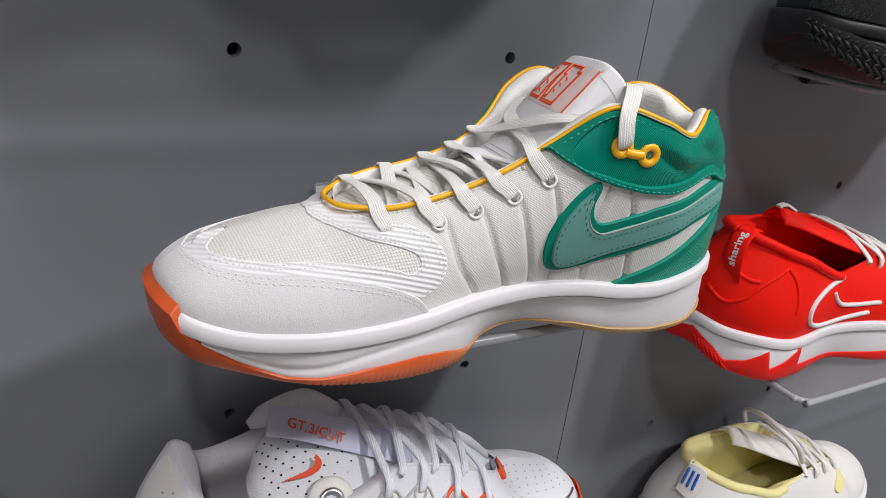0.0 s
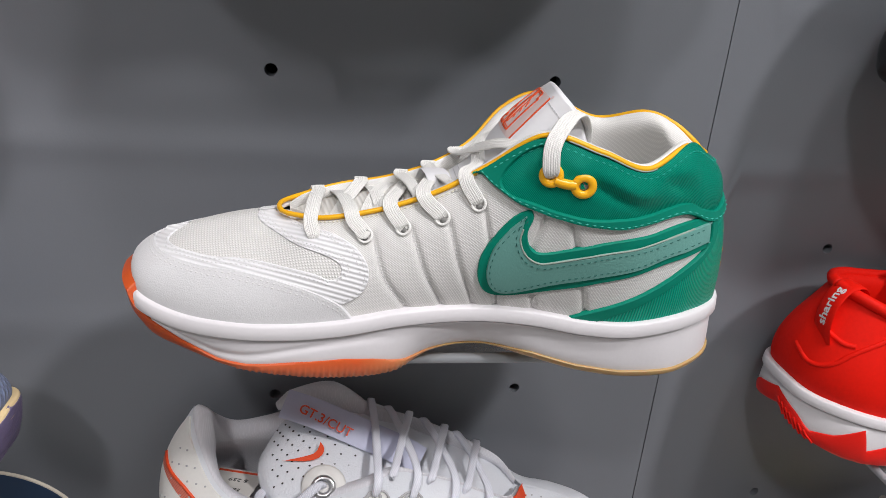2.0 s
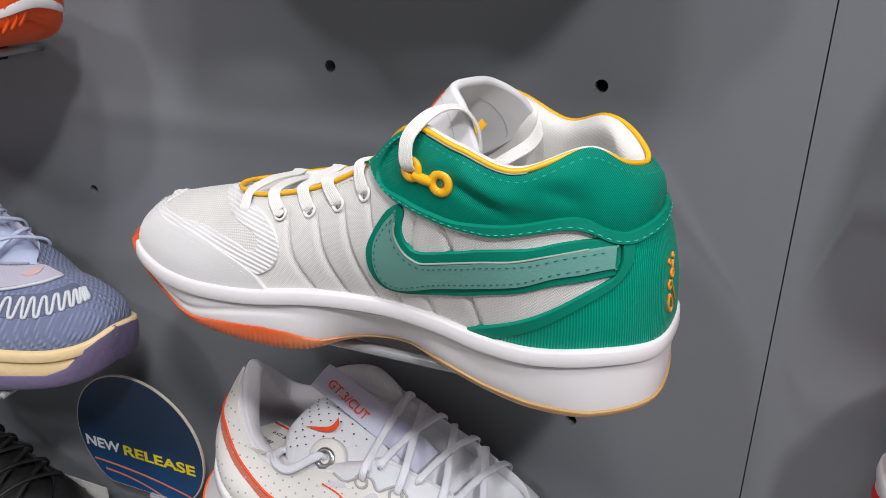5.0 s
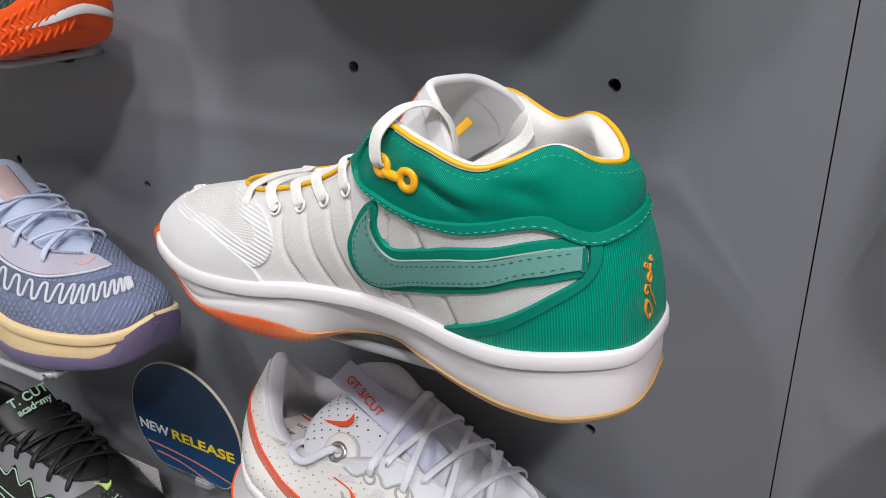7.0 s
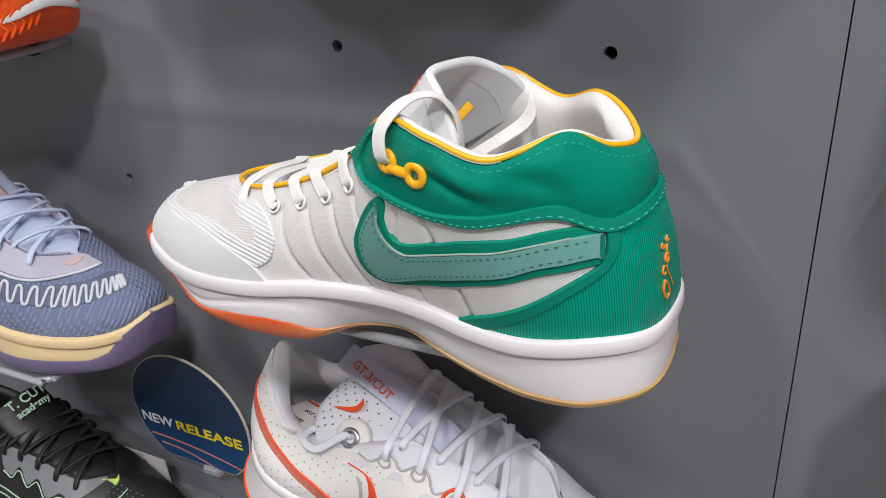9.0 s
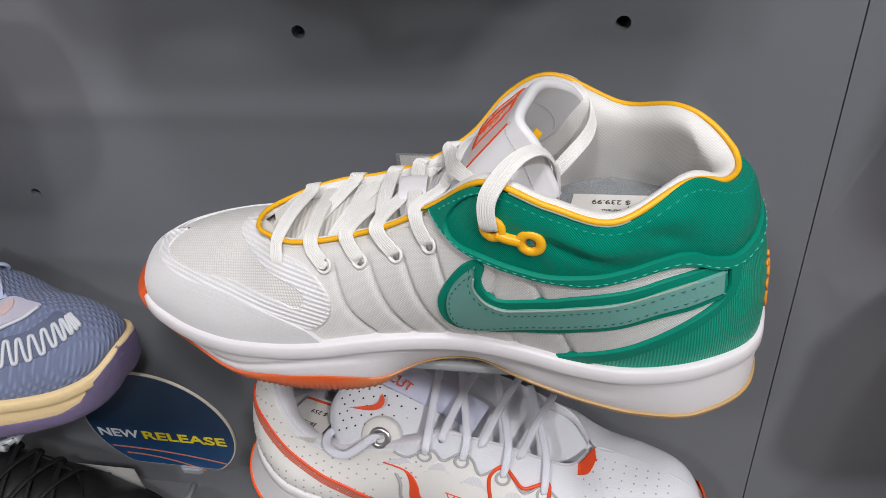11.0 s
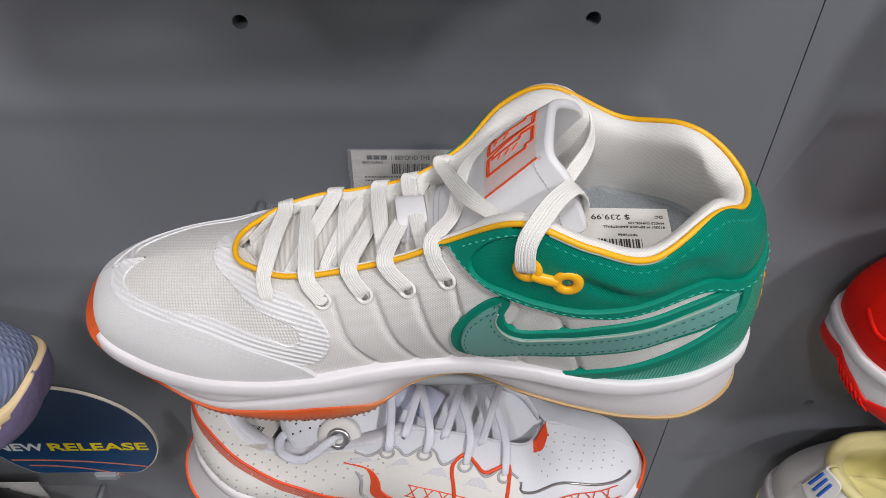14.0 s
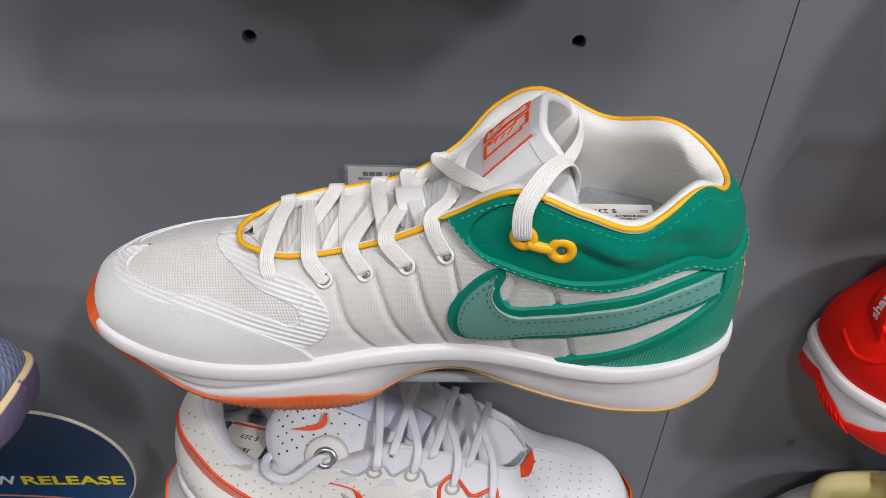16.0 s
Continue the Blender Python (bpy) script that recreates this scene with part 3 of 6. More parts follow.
def high_top():
    shoe = thing("high_top_shoe", BASE, "white and green high-top basketball shoe with amber piping and gum sole", "shoe")
    seam = table([(0, 0.0475), (0.6, 0.0465), (0.98, 0.044), (1.12, 0.035), (1.42, 0.0265), (2, 0.018), (2.65, 0.0118), (3.2, 0.0118), (4, 0.0148), (5, 0.0168), (5.6, 0.0158),
                  (6.3, 0.0120), (7, 0.0125), (8, 0.0135), (9, 0.0145), (10, 0.0092), (11, 0.0082), (12, 0.0110), (13, 0.0158), (14, 0.0195)])
    foot = lambda u: lerp_row([0.0134, 0.0123, 0.0096, 0.0078, 0.0058, 0.0045, 0.0052, 0.0095, 0.0112, 0.0091, 0.0045, 0.0038, 0.0072, 0.0122, 0.0152], u)
    tuck = lambda u: lerp_row([0.0056, 0.0090, 0.0080, 0.0030, 0.0015, 0.0018, 0.0035, 0.0155, 0.0171, 0.0093, 0.0080, 0.005, 0.0012, 0.0, 0.0020], u)

    def crease(u, f):
        wave = 0.45 + 0.25 * np.cos((u - 2.7) * 1.25)
        return -0.0010 * np.exp(-((f - wave) / 0.14) ** 2) * np.clip(u - 1, 0, 1) * np.clip((6.3 - u) / 1.2, 0, 1) - 0.0012 * np.exp(-((f - 0.4) / 0.3) ** 2) * np.clip((u - 6.5) / 2, 0, 1) * np.clip((11.5 - u) / 2, 0, 1)
    body = part("upper", mesh(*upper(NEAR, FAR, quilting)), CANVAS, shoe, "white quilted woven nylon")
    part("midsole", sharpen(mesh(*midsole(NEAR, FAR, foot, seam, tuck, crease=crease, snug=0.0022)), 50), FOAM, shoe, "white moulded foam")
    part("outsole", sharpen(mesh(*outsole(NEAR, FAR, foot, seam, tuck, 700, 0.0007, (3.0, 6.4), 0.0010)), 50), GUM, shoe, "orange and tan gum rubber")
    part("lining", mesh(*lining(NEAR, FAR)), LINING, shoe, "cream padded mesh")
    part("insole", mesh(*insole(NEAR, FAR)), WHITE, shoe)
    bend = lambda last, u: last.top(u) + up(0 * u + (0.0004 if last is NEAR else 0.0010)) + last.outward(u) * 0.0008
    u = np.linspace(4, 14, 60)
    loop = np.vstack([[(-0.0832, -0.0068, 0.0808), (-0.0795, -0.0185, 0.0812)], bend(NEAR, u), bend(FAR, u[:-1][::-1]), [(-0.0800, 0.0050, 0.0795)]])
    part("piping", mesh(*tube(loop, 0.0013, 320, 8, closed=True)), PIPING, shoe, "amber piping")

    fray = lambda last, a, b: [last.top(k) + last.outward(k) * 0.0022 - UP * (0.0004 + 0.0003 * math.sin(k * 23)) for k in np.linspace(a, b, 70)]
    part("raw_edge", mesh(*tube(fray(FAR, 4.2, 7.9), 0.0011, 140, 6)), CANVAS, shoe, "frayed white cloth edge")
    part("raw_edge", mesh(*tube(fray(FAR, 8.0, 12.6), 0.0011, 140, 6)), RAW_EDGE, shoe, "pale green raw edge")
    part("raw_edge", mesh(*tube([last_top + NEAR.outward(k) * 0.0019 - UP * 0.0006 for k in np.linspace(9.4, 11.2, 40) for last_top in [NEAR.top(k)]], 0.0004, 90, 6)), RAW_EDGE, shoe, "pale green raw edge")

    low = [(7.72, 0.99), (7.9, 0.962), (8.15, 0.855), (8.6, 0.685), (9.05, 0.597), (9.5, 0.580), (9.9, 0.588), (10.4, 0.607), (10.95, 0.653), (11.35, 0.655), (11.75, 0.633), (12.0, 0.602), (12.2, 0.573), (12.4, 0.562), (12.65, 0.574), (13.0, 0.620), (13.35, 0.655), (13.66, 0.683), (14, 0.70)]
    mid = [(8.50, 0.92), (8.30, 0.87), (8.36, 0.80), (8.61, 0.716), (9.1, 0.632), (9.6, 0.622), (10.1, 0.644), (10.55, 0.685), (11.0, 0.720), (11.4, 0.718), (11.8, 0.697), (12.0, 0.675), (12.2, 0.643), (12.45, 0.632), (12.62, 0.640), (13.0, 0.692), (13.42, 0.733), (14, 0.765)]
    rim = [(13.3, 0.985), (12.4, 0.985), (11.5, 0.985), (10.6, 0.985), (9.8, 0.985), (9.2, 0.985), (8.6, 0.985)]
    collar_shape = [low[0], *low, low[-1], (14, 0.985), (14, 0.985), *rim]
    band_shape = [low[0], *low, low[-1], mid[-1], *mid[::-1], (8.8, 0.942), (9.2, 0.955), (9.2, 0.988), (8.6, 0.988), (7.95, 0.988)]
    suede_top = [(5.19, 0.008), (5.04, 0.115), (4.83, 0.215), (4.4, 0.325), (3.9, 0.398), (3.2, 0.440), (2.4, 0.470), (1.6, 0.510), (1.1, 0.545), (0.65, 0.60), (0.3, 0.66), (0, 0.70)]
    suede_shape = [suede_top[0], *suede_top, (0, 0.70), (0, 0.008), (0, 0.008), (1, 0.008), (2, 0.008), (3, 0.008), (4, 0.008), (5.1, 0.008)]
    win = [(0.58, 0.998), (0.60, 0.92), (0.66, 0.82), (0.78, 0.72), (0.98, 0.655), (1.3, 0.62), (1.8, 0.587), (2.3, 0.560), (3.2, 0.545), (3.9, 0.530), (4.3, 0.497), (4.67, 0.434), (4.84, 0.50), (4.68, 0.605), (4.17, 0.690), (3.5, 0.738), (2.91, 0.808), (2.52, 0.90), (2.38, 0.998), (2.38, 0.998)]
    rib_shape = [(2.84, 0.998), (2.84, 0.998), (3.0, 0.950), (3.64, 0.915), (4.45, 0.870), (5.0, 0.745), (5.3, 0.60), (5.42, 0.46), (5.38, 0.33), (5.2, 0.235), (4.8, 0.19), (4.3, 0.29), (3.8, 0.365), (3.1, 0.41), (2.35, 0.44), (1.6, 0.49),
                 (1.1, 0.52), (0.65, 0.57), (0.3, 0.63), (0, 0.67), (0, 0.67), (0, 0.998), (0, 0.998), win[0], *win]
    face = [(8.693, 0.609), (8.693, 0.609), (8.347, 0.565), (8.006, 0.484), (7.837, 0.355), (7.88, 0.232), (8.111, 0.161), (8.53, 0.156), (9.213, 0.208), (10.098, 0.3), (11.218, 0.405), (11.819, 0.414), (12.297, 0.439), (12.297, 0.439), (12.378, 0.56), (12.378, 0.56), (11.942, 0.537), (11.437, 0.536), (10.85, 0.517), (10.241, 0.46), (9.63, 0.391), (9.167, 0.342), (8.922, 0.334), (8.726, 0.367), (8.608, 0.423), (8.564, 0.494), (8.629, 0.549)]
    back = [(8.736, 0.638), (8.408, 0.625), (7.996, 0.549), (7.705, 0.443), (7.639, 0.299), (7.779, 0.18), (8.073, 0.128), (8.61, 0.128), (9.359, 0.178), (10.244, 0.271), (11.212, 0.364), (11.848, 0.375), (12.289, 0.401), (12.289, 0.401), (12.404, 0.474), (12.404, 0.474), (12.445, 0.586), (12.445, 0.586), (12.147, 0.584), (11.855, 0.581), (11.414, 0.585), (10.854, 0.576), (10.259, 0.518), (9.655, 0.444), (9.206, 0.394), (8.942, 0.385), (8.797, 0.405), (8.717, 0.452), (8.713, 0.518), (8.818, 0.576), (8.82, 0.614)]
    heel_front = [(9.55, 0.008), (9.8, 0.048), (10.4, 0.122), (10.96, 0.198), (11.5, 0.27), (11.95, 0.338), (12.25, 0.395), (12.4, 0.465), (12.46, 0.57)]
    heel_shape = [heel_front[0], *heel_front, heel_front[-1], (13, 0.63), (13.5, 0.68), (14, 0.71), (14, 0.71), (14, 0.008), (14, 0.008), (13, 0.008), (12, 0.008), (11, 0.008), (10, 0.008)]
    edge_shape = [heel_front[0], *heel_front, heel_front[-1], (12.68, 0.585), (12.68, 0.585), (12.62, 0.50), (12.47, 0.41), (12.22, 0.332), (11.8, 0.252), (11.3, 0.172), (10.75, 0.092), (10.15, 0.008), (10.15, 0.008)]

    def puff(u, v):
        lo = np.interp(u, [k[0] for k in mid[1:]], [k[1] for k in mid[1:]])
        q = np.clip((v - lo) / np.maximum(1 - lo, 0.05), 0, 1)
        fold = 0
        for (u0, v0), (u1, v1), deep in CREASES:
            ax, ay, bx, by = (u1 - u0) * UNIT_U, (v1 - v0) * UNIT_V, (u - u0) * UNIT_U, (v - v0) * UNIT_V
            s = np.clip((ax * bx + ay * by) / (ax * ax + ay * ay), 0, 1)
            d = np.hypot(bx - s * ax, by - s * ay)
            over = np.sign(ax * by - ay * bx)
            fold = fold + deep * np.sin(np.pi * np.clip(s * 0.8 + 0.15, 0, 1)) * (np.exp(-(d / 0.0026) ** 2) - 0.8 * np.exp(-((d - 0.006) / 0.005) ** 2) * (over > 0))
        return np.interp(u, [8.5, 10, 11.5], [0.0005, 0.0012, 0.0032]) * np.sin(np.pi * q) ** 0.7 - fold * np.sin(np.pi * q)

    def rise(u, v):
        """The padded hump of the heel collar, which stands over the piping."""
        return 0.0030 * np.exp(-((u - 12.05) / 0.55) ** 2) * np.clip((v - 0.72) / 0.26, 0, 1) ** 1.5

    half = [(0.54, 0.80), (0.68, 0.68), (0.92, 0.61), (1.3, 0.575), (2.2, 0.52), (3.3, 0.50), (4.2, 0.45), (4.78, 0.39), (5.0, 0.50), (4.82, 0.63), (4.25, 0.74), (3.6, 0.79), (3.0, 0.86), (2.66, 0.96)]
    whole = [(0.48, 0.92), *half, *[(u, 2 - v) for u, v in half[::-1]], (0.48, 1.08)]
    part("vamp", mesh(*panel(Dome(NEAR, FAR), whole, 0.0006, 420, 0.0022)), VAMP, shoe, "white open mesh")
    for last in (NEAR, FAR):
        r = part("toe_overlay", mesh(*panel(last, rib_shape, 0.0013, 320, 0.0025)), RIBBED, shoe, "white ribbed film")
        s = part("toe_cap", mesh(*panel(last, suede_shape, 0.0020)), SUEDE, shoe, "pale grey suede")
        c = part("collar", mesh(*panel(last, collar_shape, 0.0010, 260, 0.0016 if last is NEAR else 0.004, puff, rise=rise if last is NEAR else None)), SATIN, shoe, "green satin ripstop padded collar")
        b = part("collar_band", mesh(*panel(last, band_shape, 0.0030, 260, 0.003)), GREEN, shoe, "smooth green trim band")
        h = part("heel_counter", mesh(*panel(last, heel_shape, 0.0012)), HEEL_SATIN, shoe, "green satin heel")
        e = part("heel_edging", mesh(*panel(last, edge_shape, 0.0022)), GREEN, shoe, "smooth green edging")
        k = part("stripe_backing", mesh(*panel(last, back, 0.0018)), GREEN, shoe, "dark green backing")
        f = part("side_stripe", mesh(*panel(last, face, 0.0032)), TEAL, shoe, "pale teal curved stripe")
        if last is NEAR:
            def inner(shape, d, n=240):
                c2 = inset(outline([(a * UNIT_U, q * UNIT_V) for a, q in shape], n), d)
                return c2 / np.array([UNIT_U, UNIT_V])
            seam_line = inner(face, 0.0019)
            seam_line = np.roll(seam_line, -int(np.argmax(seam_line[:, 0])), axis=0)
            part("stitching", mesh(*stitches(last, [p for p in seam_line if p[0] < 12.2], 0.0034, dash=0.0024, gap=0.0008, width=0.0006), fix=False), THREAD_GREEN, f)
            part("raw_edge", mesh(*tube([surf_at(last, a, q, 0.0029) for a, q in face[16:] if a < 12.2], 0.0005, 120, 6)), RAW_EDGE, f, "pale raw leather edge")
            part("stitching", mesh(*stitches(last, smooth_line([(u, v + 0.020) for u, v in low[1:]], 160), 0.0033, dash=0.0025, gap=0.0010, width=0.0007), fix=False), THREAD_TEAL, b)
            on_pad = lambda h: placer(last, h, puff, rise)
            part("stitching", mesh(*stitches(last, smooth_line([(8.1, 0.925), (8.6, 0.935), (9.2, 0.948), (10, 0.952), (11, 0.950), (12, 0.940), (13, 0.93), (14, 0.925)], 180), 0.0014, dash=0.0022, width=0.0008, place=on_pad), fix=False), THREAD_SATIN, c)
            part("stitching", mesh(*stitches(last, smooth_line([(8.15, 0.95), (8.6, 0.95), (9.15, 0.965)], 60), 0.0033, dash=0.0018, width=0.0008), fix=False), THREAD_TEAL, b)
            part("stitching", mesh(*stitches(last, smooth_line([(u, v - 0.03) for u, v in suede_top[1:]]), 0.0023, width=0.0009), fix=False), THREAD_WHITE, s)
            part("stitching", mesh(*stitches(last, smooth_line([(u, v - 0.065) for u, v in suede_top[1:]]), 0.0023, width=0.0009), fix=False), THREAD_WHITE, s)
            part("stitching", mesh(*merge(*[stitches(last, smooth_line(k), 0.0016, dash=0.0019, gap=0.0006, width=0.0008) for k in (
                [(3.4, 0.905), (3.64, 0.895), (4.42, 0.85), (4.94, 0.73), (5.22, 0.60), (5.34, 0.46), (5.30, 0.34), (5.13, 0.255), (4.85, 0.225)], [(3.4, 0.885), (3.62, 0.873), (4.38, 0.83), (4.87, 0.715), (5.14, 0.59), (5.25, 0.46)],
                [(u, v - 0.022) for u, v in win[2:12]], [(u, v - 0.05) for u, v in win[4:12]], [(4.75, 0.415), (4.92, 0.50), (4.76, 0.62), (4.2, 0.712), (3.53, 0.758), (2.97, 0.825), (2.60, 0.91), (2.47, 0.985)], [(4.84, 0.42), (5.0, 0.50), (4.84, 0.635), (4.25, 0.733), (3.56, 0.778), (3.03, 0.843), (2.67, 0.92), (2.54, 0.985)])]), fix=False), THREAD_WHITE, r)
            for k in QUILT[:4]:
                part("seam_stitching", mesh(*stitches(last, [(lerp_row(k, 3 * v), v) for v in np.linspace(0.02, 0.74 if k[0] < 8 else 0.55, 30)], -0.0008, dash=0.0016, gap=0.0012, width=0.0010), fix=False), THREAD_WHITE, body)
            part("stitching", mesh(*stitches(last, smooth_line([(3.6, 0.965), (4.3, 0.960), (5, 0.960), (6, 0.960), (7, 0.955), (7.7, 0.955)]), 0.0006, dash=0.0018, width=0.0010), fix=False), THREAD_CREAM, body)
    return shoe


ORIGIN = np.array([0.095, -0.115, 1.274])


def loc(*p):
    return np.array(p) - ORIGIN


def torus_on(last, u, v, lift, major, minor, squash=1.0, n=28):
    c = placer(last, lift)(np.array([[u * UNIT_U, v * UNIT_V]]))[0]
    nn = last.normal(u, v)
    a = unit(np.cross(nn, np.array([0.0, 0, 1])))
    b = np.cross(nn, a)
    q, r = np.linspace(0, 2 * np.pi, n, endpoint=False), np.linspace(0, 2 * np.pi, 10, endpoint=False)
    d = np.cos(q)[:, None] * a + np.sin(q)[:, None] * b
    P = c + d[:, None] * (major + minor * np.cos(r))[None, :, None] + nn * (minor * squash * np.sin(r))[None, :, None]
    return grid(P, close_u=True, close_v=True)


def disc_on(last, u, v, lift, radius, n=16):
    c = placer(last, lift)(np.array([[u * UNIT_U, v * UNIT_V]]))[0]
    nn = last.normal(u, v)
    a = unit(np.cross(nn, np.array([0.0, 0, 1])))
    b = np.cross(nn, a)
    q = np.linspace(0, 2 * np.pi, n, endpoint=False)
    P = c + radius * (np.cos(q)[:, None] * a + np.sin(q)[:, None] * b)
    return np.vstack([P, P - nn * 0.0005]), [tuple(range(n)), *[(i, (i + 1) % n, n + (i + 1) % n, n + i) for i in range(n)]]


def surf(last, u, v, lift):
    return placer(last, lift)(np.array([[u * UNIT_U, v * UNIT_V]]))[0]


def over_near(u, edge, v=0.806, near=NEAR):
    """A lace's way from its eyelet, leaning towards the toe, up over the near edge of the throat."""
    n, w = near.normal(u, v), edge - u
    pts = [surf(near, u, v - 0.012, -0.0016), surf(near, u + 0.06 * w, v + 0.012, 0.0014), surf(near, u + 0.3 * w, v + 0.06, 0.0022), surf(near, u + 0.72 * w, 0.94, 0.0026), near.top(edge) + UP * 0.0030 - near.outward(edge) * 0.001]
    return pts, [n, n, n, near.normal(u, 0.93), unit(UP + 0.6 * n)]


def over_far(u, far=FAR):
    n, t, o = far.normal(u, 0.9), far.top(u), far.outward(u)
    return [t + UP * 0.0024 - o * 0.005, t + UP * 0.0034 - o * 0.0006, t + UP * 0.0014 + o * 0.0036, surf(far, u, 0.92, 0.0028), surf(far, u, 0.84, 0.0006)], [unit(UP - 0.3 * o), unit(UP + 0.25 * o), unit(0.6 * UP + n), n, n]


def under(last, u, drop=0.0045):
    """A point just outside and under the throat's edge, where a lace has passed beneath it."""
    return last.top(u) - UP * drop + last.outward(u) * 0.003


# flat discs of this dark grey stand for the shade inside eyelets and ring
EYE_DARK = plain("shadowed_hole", (0.22, 0.22, 0.21), 0.8)
EMBROIDERY = plain("amber_embroidery_thread", (0.80, 0.27, 0.02), 0.6)


class Sheet:
    """A curved sheet through rows of cross points, from the throat to the top and from the near side to the far side."""

    def __init__(self, rows):
        self.rows = np.array(rows, float)

    def at(self, s, w):
        s, w = np.broadcast_arrays(np.asarray(s, float), np.asarray(w, float))
        k = self.rows
        across = np.stack([spline(k[i], w.ravel()) for i in range(len(k))])
        out = np.empty((w.size, 3))
        for n, q in enumerate(s.ravel()):
            out[n] = spline(across[:, n], np.array([q]))[0]
        return out.reshape(*w.shape, 3)

    def normal(self, s, w):
        e = 0.02
        s, w = np.clip(s, e, len(self.rows) - 1 - e), np.clip(w, e, self.rows.shape[1] - 1 - e)
        n = np.cross(self.at(s + e, w) - self.at(s - e, w), self.at(s, w + e) - self.at(s, w - e))
        return unit(n)


def flat_row(x, z, half, y):
    return [(x, y + f * half, z - 0.005 * f * f) for f in (-1, -0.72, -0.4, 0, 0.4, 0.72, 1)]


TONGUE = Sheet([flat_row(0.006, 1.346, 0.015, -0.121), flat_row(0.030, 1.3520, 0.026, -0.1205), flat_row(0.060, 1.3590, 0.029, -0.121), flat_row(0.088, 1.3672, 0.029, -0.1225),
                [(0.118, -0.155, 1.370), (0.113, -0.149, 1.376), (0.1090, -0.141, 1.3795), (0.1085, -0.125, 1.3805), (0.110, -0.109, 1.3800), (0.116, -0.099, 1.3755), (0.124, -0.092, 1.3710)],
                [(0.133, -0.1575, 1.384), (0.127, -0.1515, 1.393), (0.1222, -0.1435, 1.3985), (0.122, -0.126, 1.3995), (0.125, -0.108, 1.399), (0.135, -0.096, 1.392), (0.146, -0.088, 1.383)],
                [(0.147, -0.158, 1.390), (0.139, -0.1530, 1.4040), (0.1320, -0.1455, 1.4110), (0.1320, -0.127, 1.4120), (0.1355, -0.108, 1.411), (0.148, -0.096, 1.403), (0.158, -0.086, 1.391)],
                [(0.1605, -0.157, 1.396), (0.1520, -0.1540, 1.4155), (0.1435, -0.147, 1.4250), (0.1455, -0.128, 1.4255), (0.1505, -0.108, 1.4225), (0.1615, -0.0945, 1.4130), (0.169, -0.084, 1.3990)]])


def sheet(sh, thick, n=64, m=40):
    """The sheet with an even thickness behind it and a rounded rim."""
    S, W = np.meshgrid(np.linspace(0, len(sh.rows) - 1, n), np.linspace(0, 6, m), indexing="ij")
    P, N = sh.at(S, W) - ORIGIN, sh.normal(S, W)
    N = np.where((N @ np.array([-0.6, 0, 0.8]))[..., None] > 0, N, -N)
    a, b = P, P - N * thick
    v, f = grid(a)
    v2, f2 = grid(b)
    ring_of = lambda q: np.vstack([q[:, 0], q[-1, 1:], q[-2::-1, -1], q[0, -2:0:-1]])
    out = unit(ring_of(P) - np.roll(ring_of(P), 1, 0))
    ra, rb = ring_of(a), ring_of(b)
    inner = np.zeros_like(P)
    inner[:, 0], inner[-1], inner[:, -1] = P[:, 0] - P[:, 1], P[-1] - P[-2], P[:, -1] - P[:, -2]
    edge = ring_of(unit(inner))
    q = np.linspace(0, np.pi, 7)
    rim = np.stack([(ra + rb) / 2 + (ra - rb) / 2 * np.cos(k) + edge * thick * 0.4 * np.sin(k) for k in q], 1)
    return merge((v, f), (v2, f2), grid(rim, close_u=True))


def tongue_spot(p, lift=0.0):
    """Points on the badge's field: first along it from its foot to the top, then across from near to far."""
    p = np.asarray(p, float)
    s, w = 5.05 + 1.75 * p[:, 0], 2.0 + 2.0 * p[:, 1]
    n = TONGUE.normal(s, w)
    n = np.where((n @ np.array([-0.6, 0, 0.8]))[:, None] > 0, n, -n)
    return TONGUE.at(s, w) - ORIGIN + n * lift


def tongue_line(knots, w):
    k = np.asarray(knots, float)
    c = np.vstack([k[i] + (k[i + 1] - k[i]) * np.linspace(0, 1, 8)[:, None] for i in range(len(k) - 1)])
    P = tongue_spot(c, 0.0003)
    v, f = [], []
    for i in range(len(k) - 1):
        a = P[8 * i:8 * i + 8]
        d = unit(np.gradient(a, axis=0))
        side = unit(np.cross(d, np.array([-0.6, 0, 0.8]))) * w / 2
        n = np.array([-0.6, 0, 0.8]) * 0.0002
        q = np.stack([a + side - n * 2, a + side + n, a - side + n, a - side - n * 2], 1)
        v2, f2 = grid(q, close_v=True)
        f += [tuple(j + len(v) * 32 for j in g) for g in f2]
        v.append(v2)
    return np.vstack(v), f


def tongue_patch(knots, lift):
    return patch(lambda p: tongue_spot(p, lift), outline(knots, 120), 0.06)


def tongue_stitches(knots, lift=0.0003):
    c = path([tuple(p) for p in knots], 160)
    P = tongue_spot(c, lift)
    d = np.r_[0, np.cumsum(np.linalg.norm(np.diff(P, axis=0), axis=1))]
    sets = []
    for a in np.arange(0.0004, d[-1] - 0.0013, 0.0018):
        sets.append(tube([[np.interp(x, d, P[:, i]) for i in range(3)] for x in (a, a + 0.0006, a + 0.0012)], 0.00018, 4, 5))
    return merge(*sets)


TINT = plain("pale_coral_tint", (0.78, 0.62, 0.60), 0.45)
THREAD_GREY = plain("grey_thread", (0.60, 0.60, 0.62), 0.7)


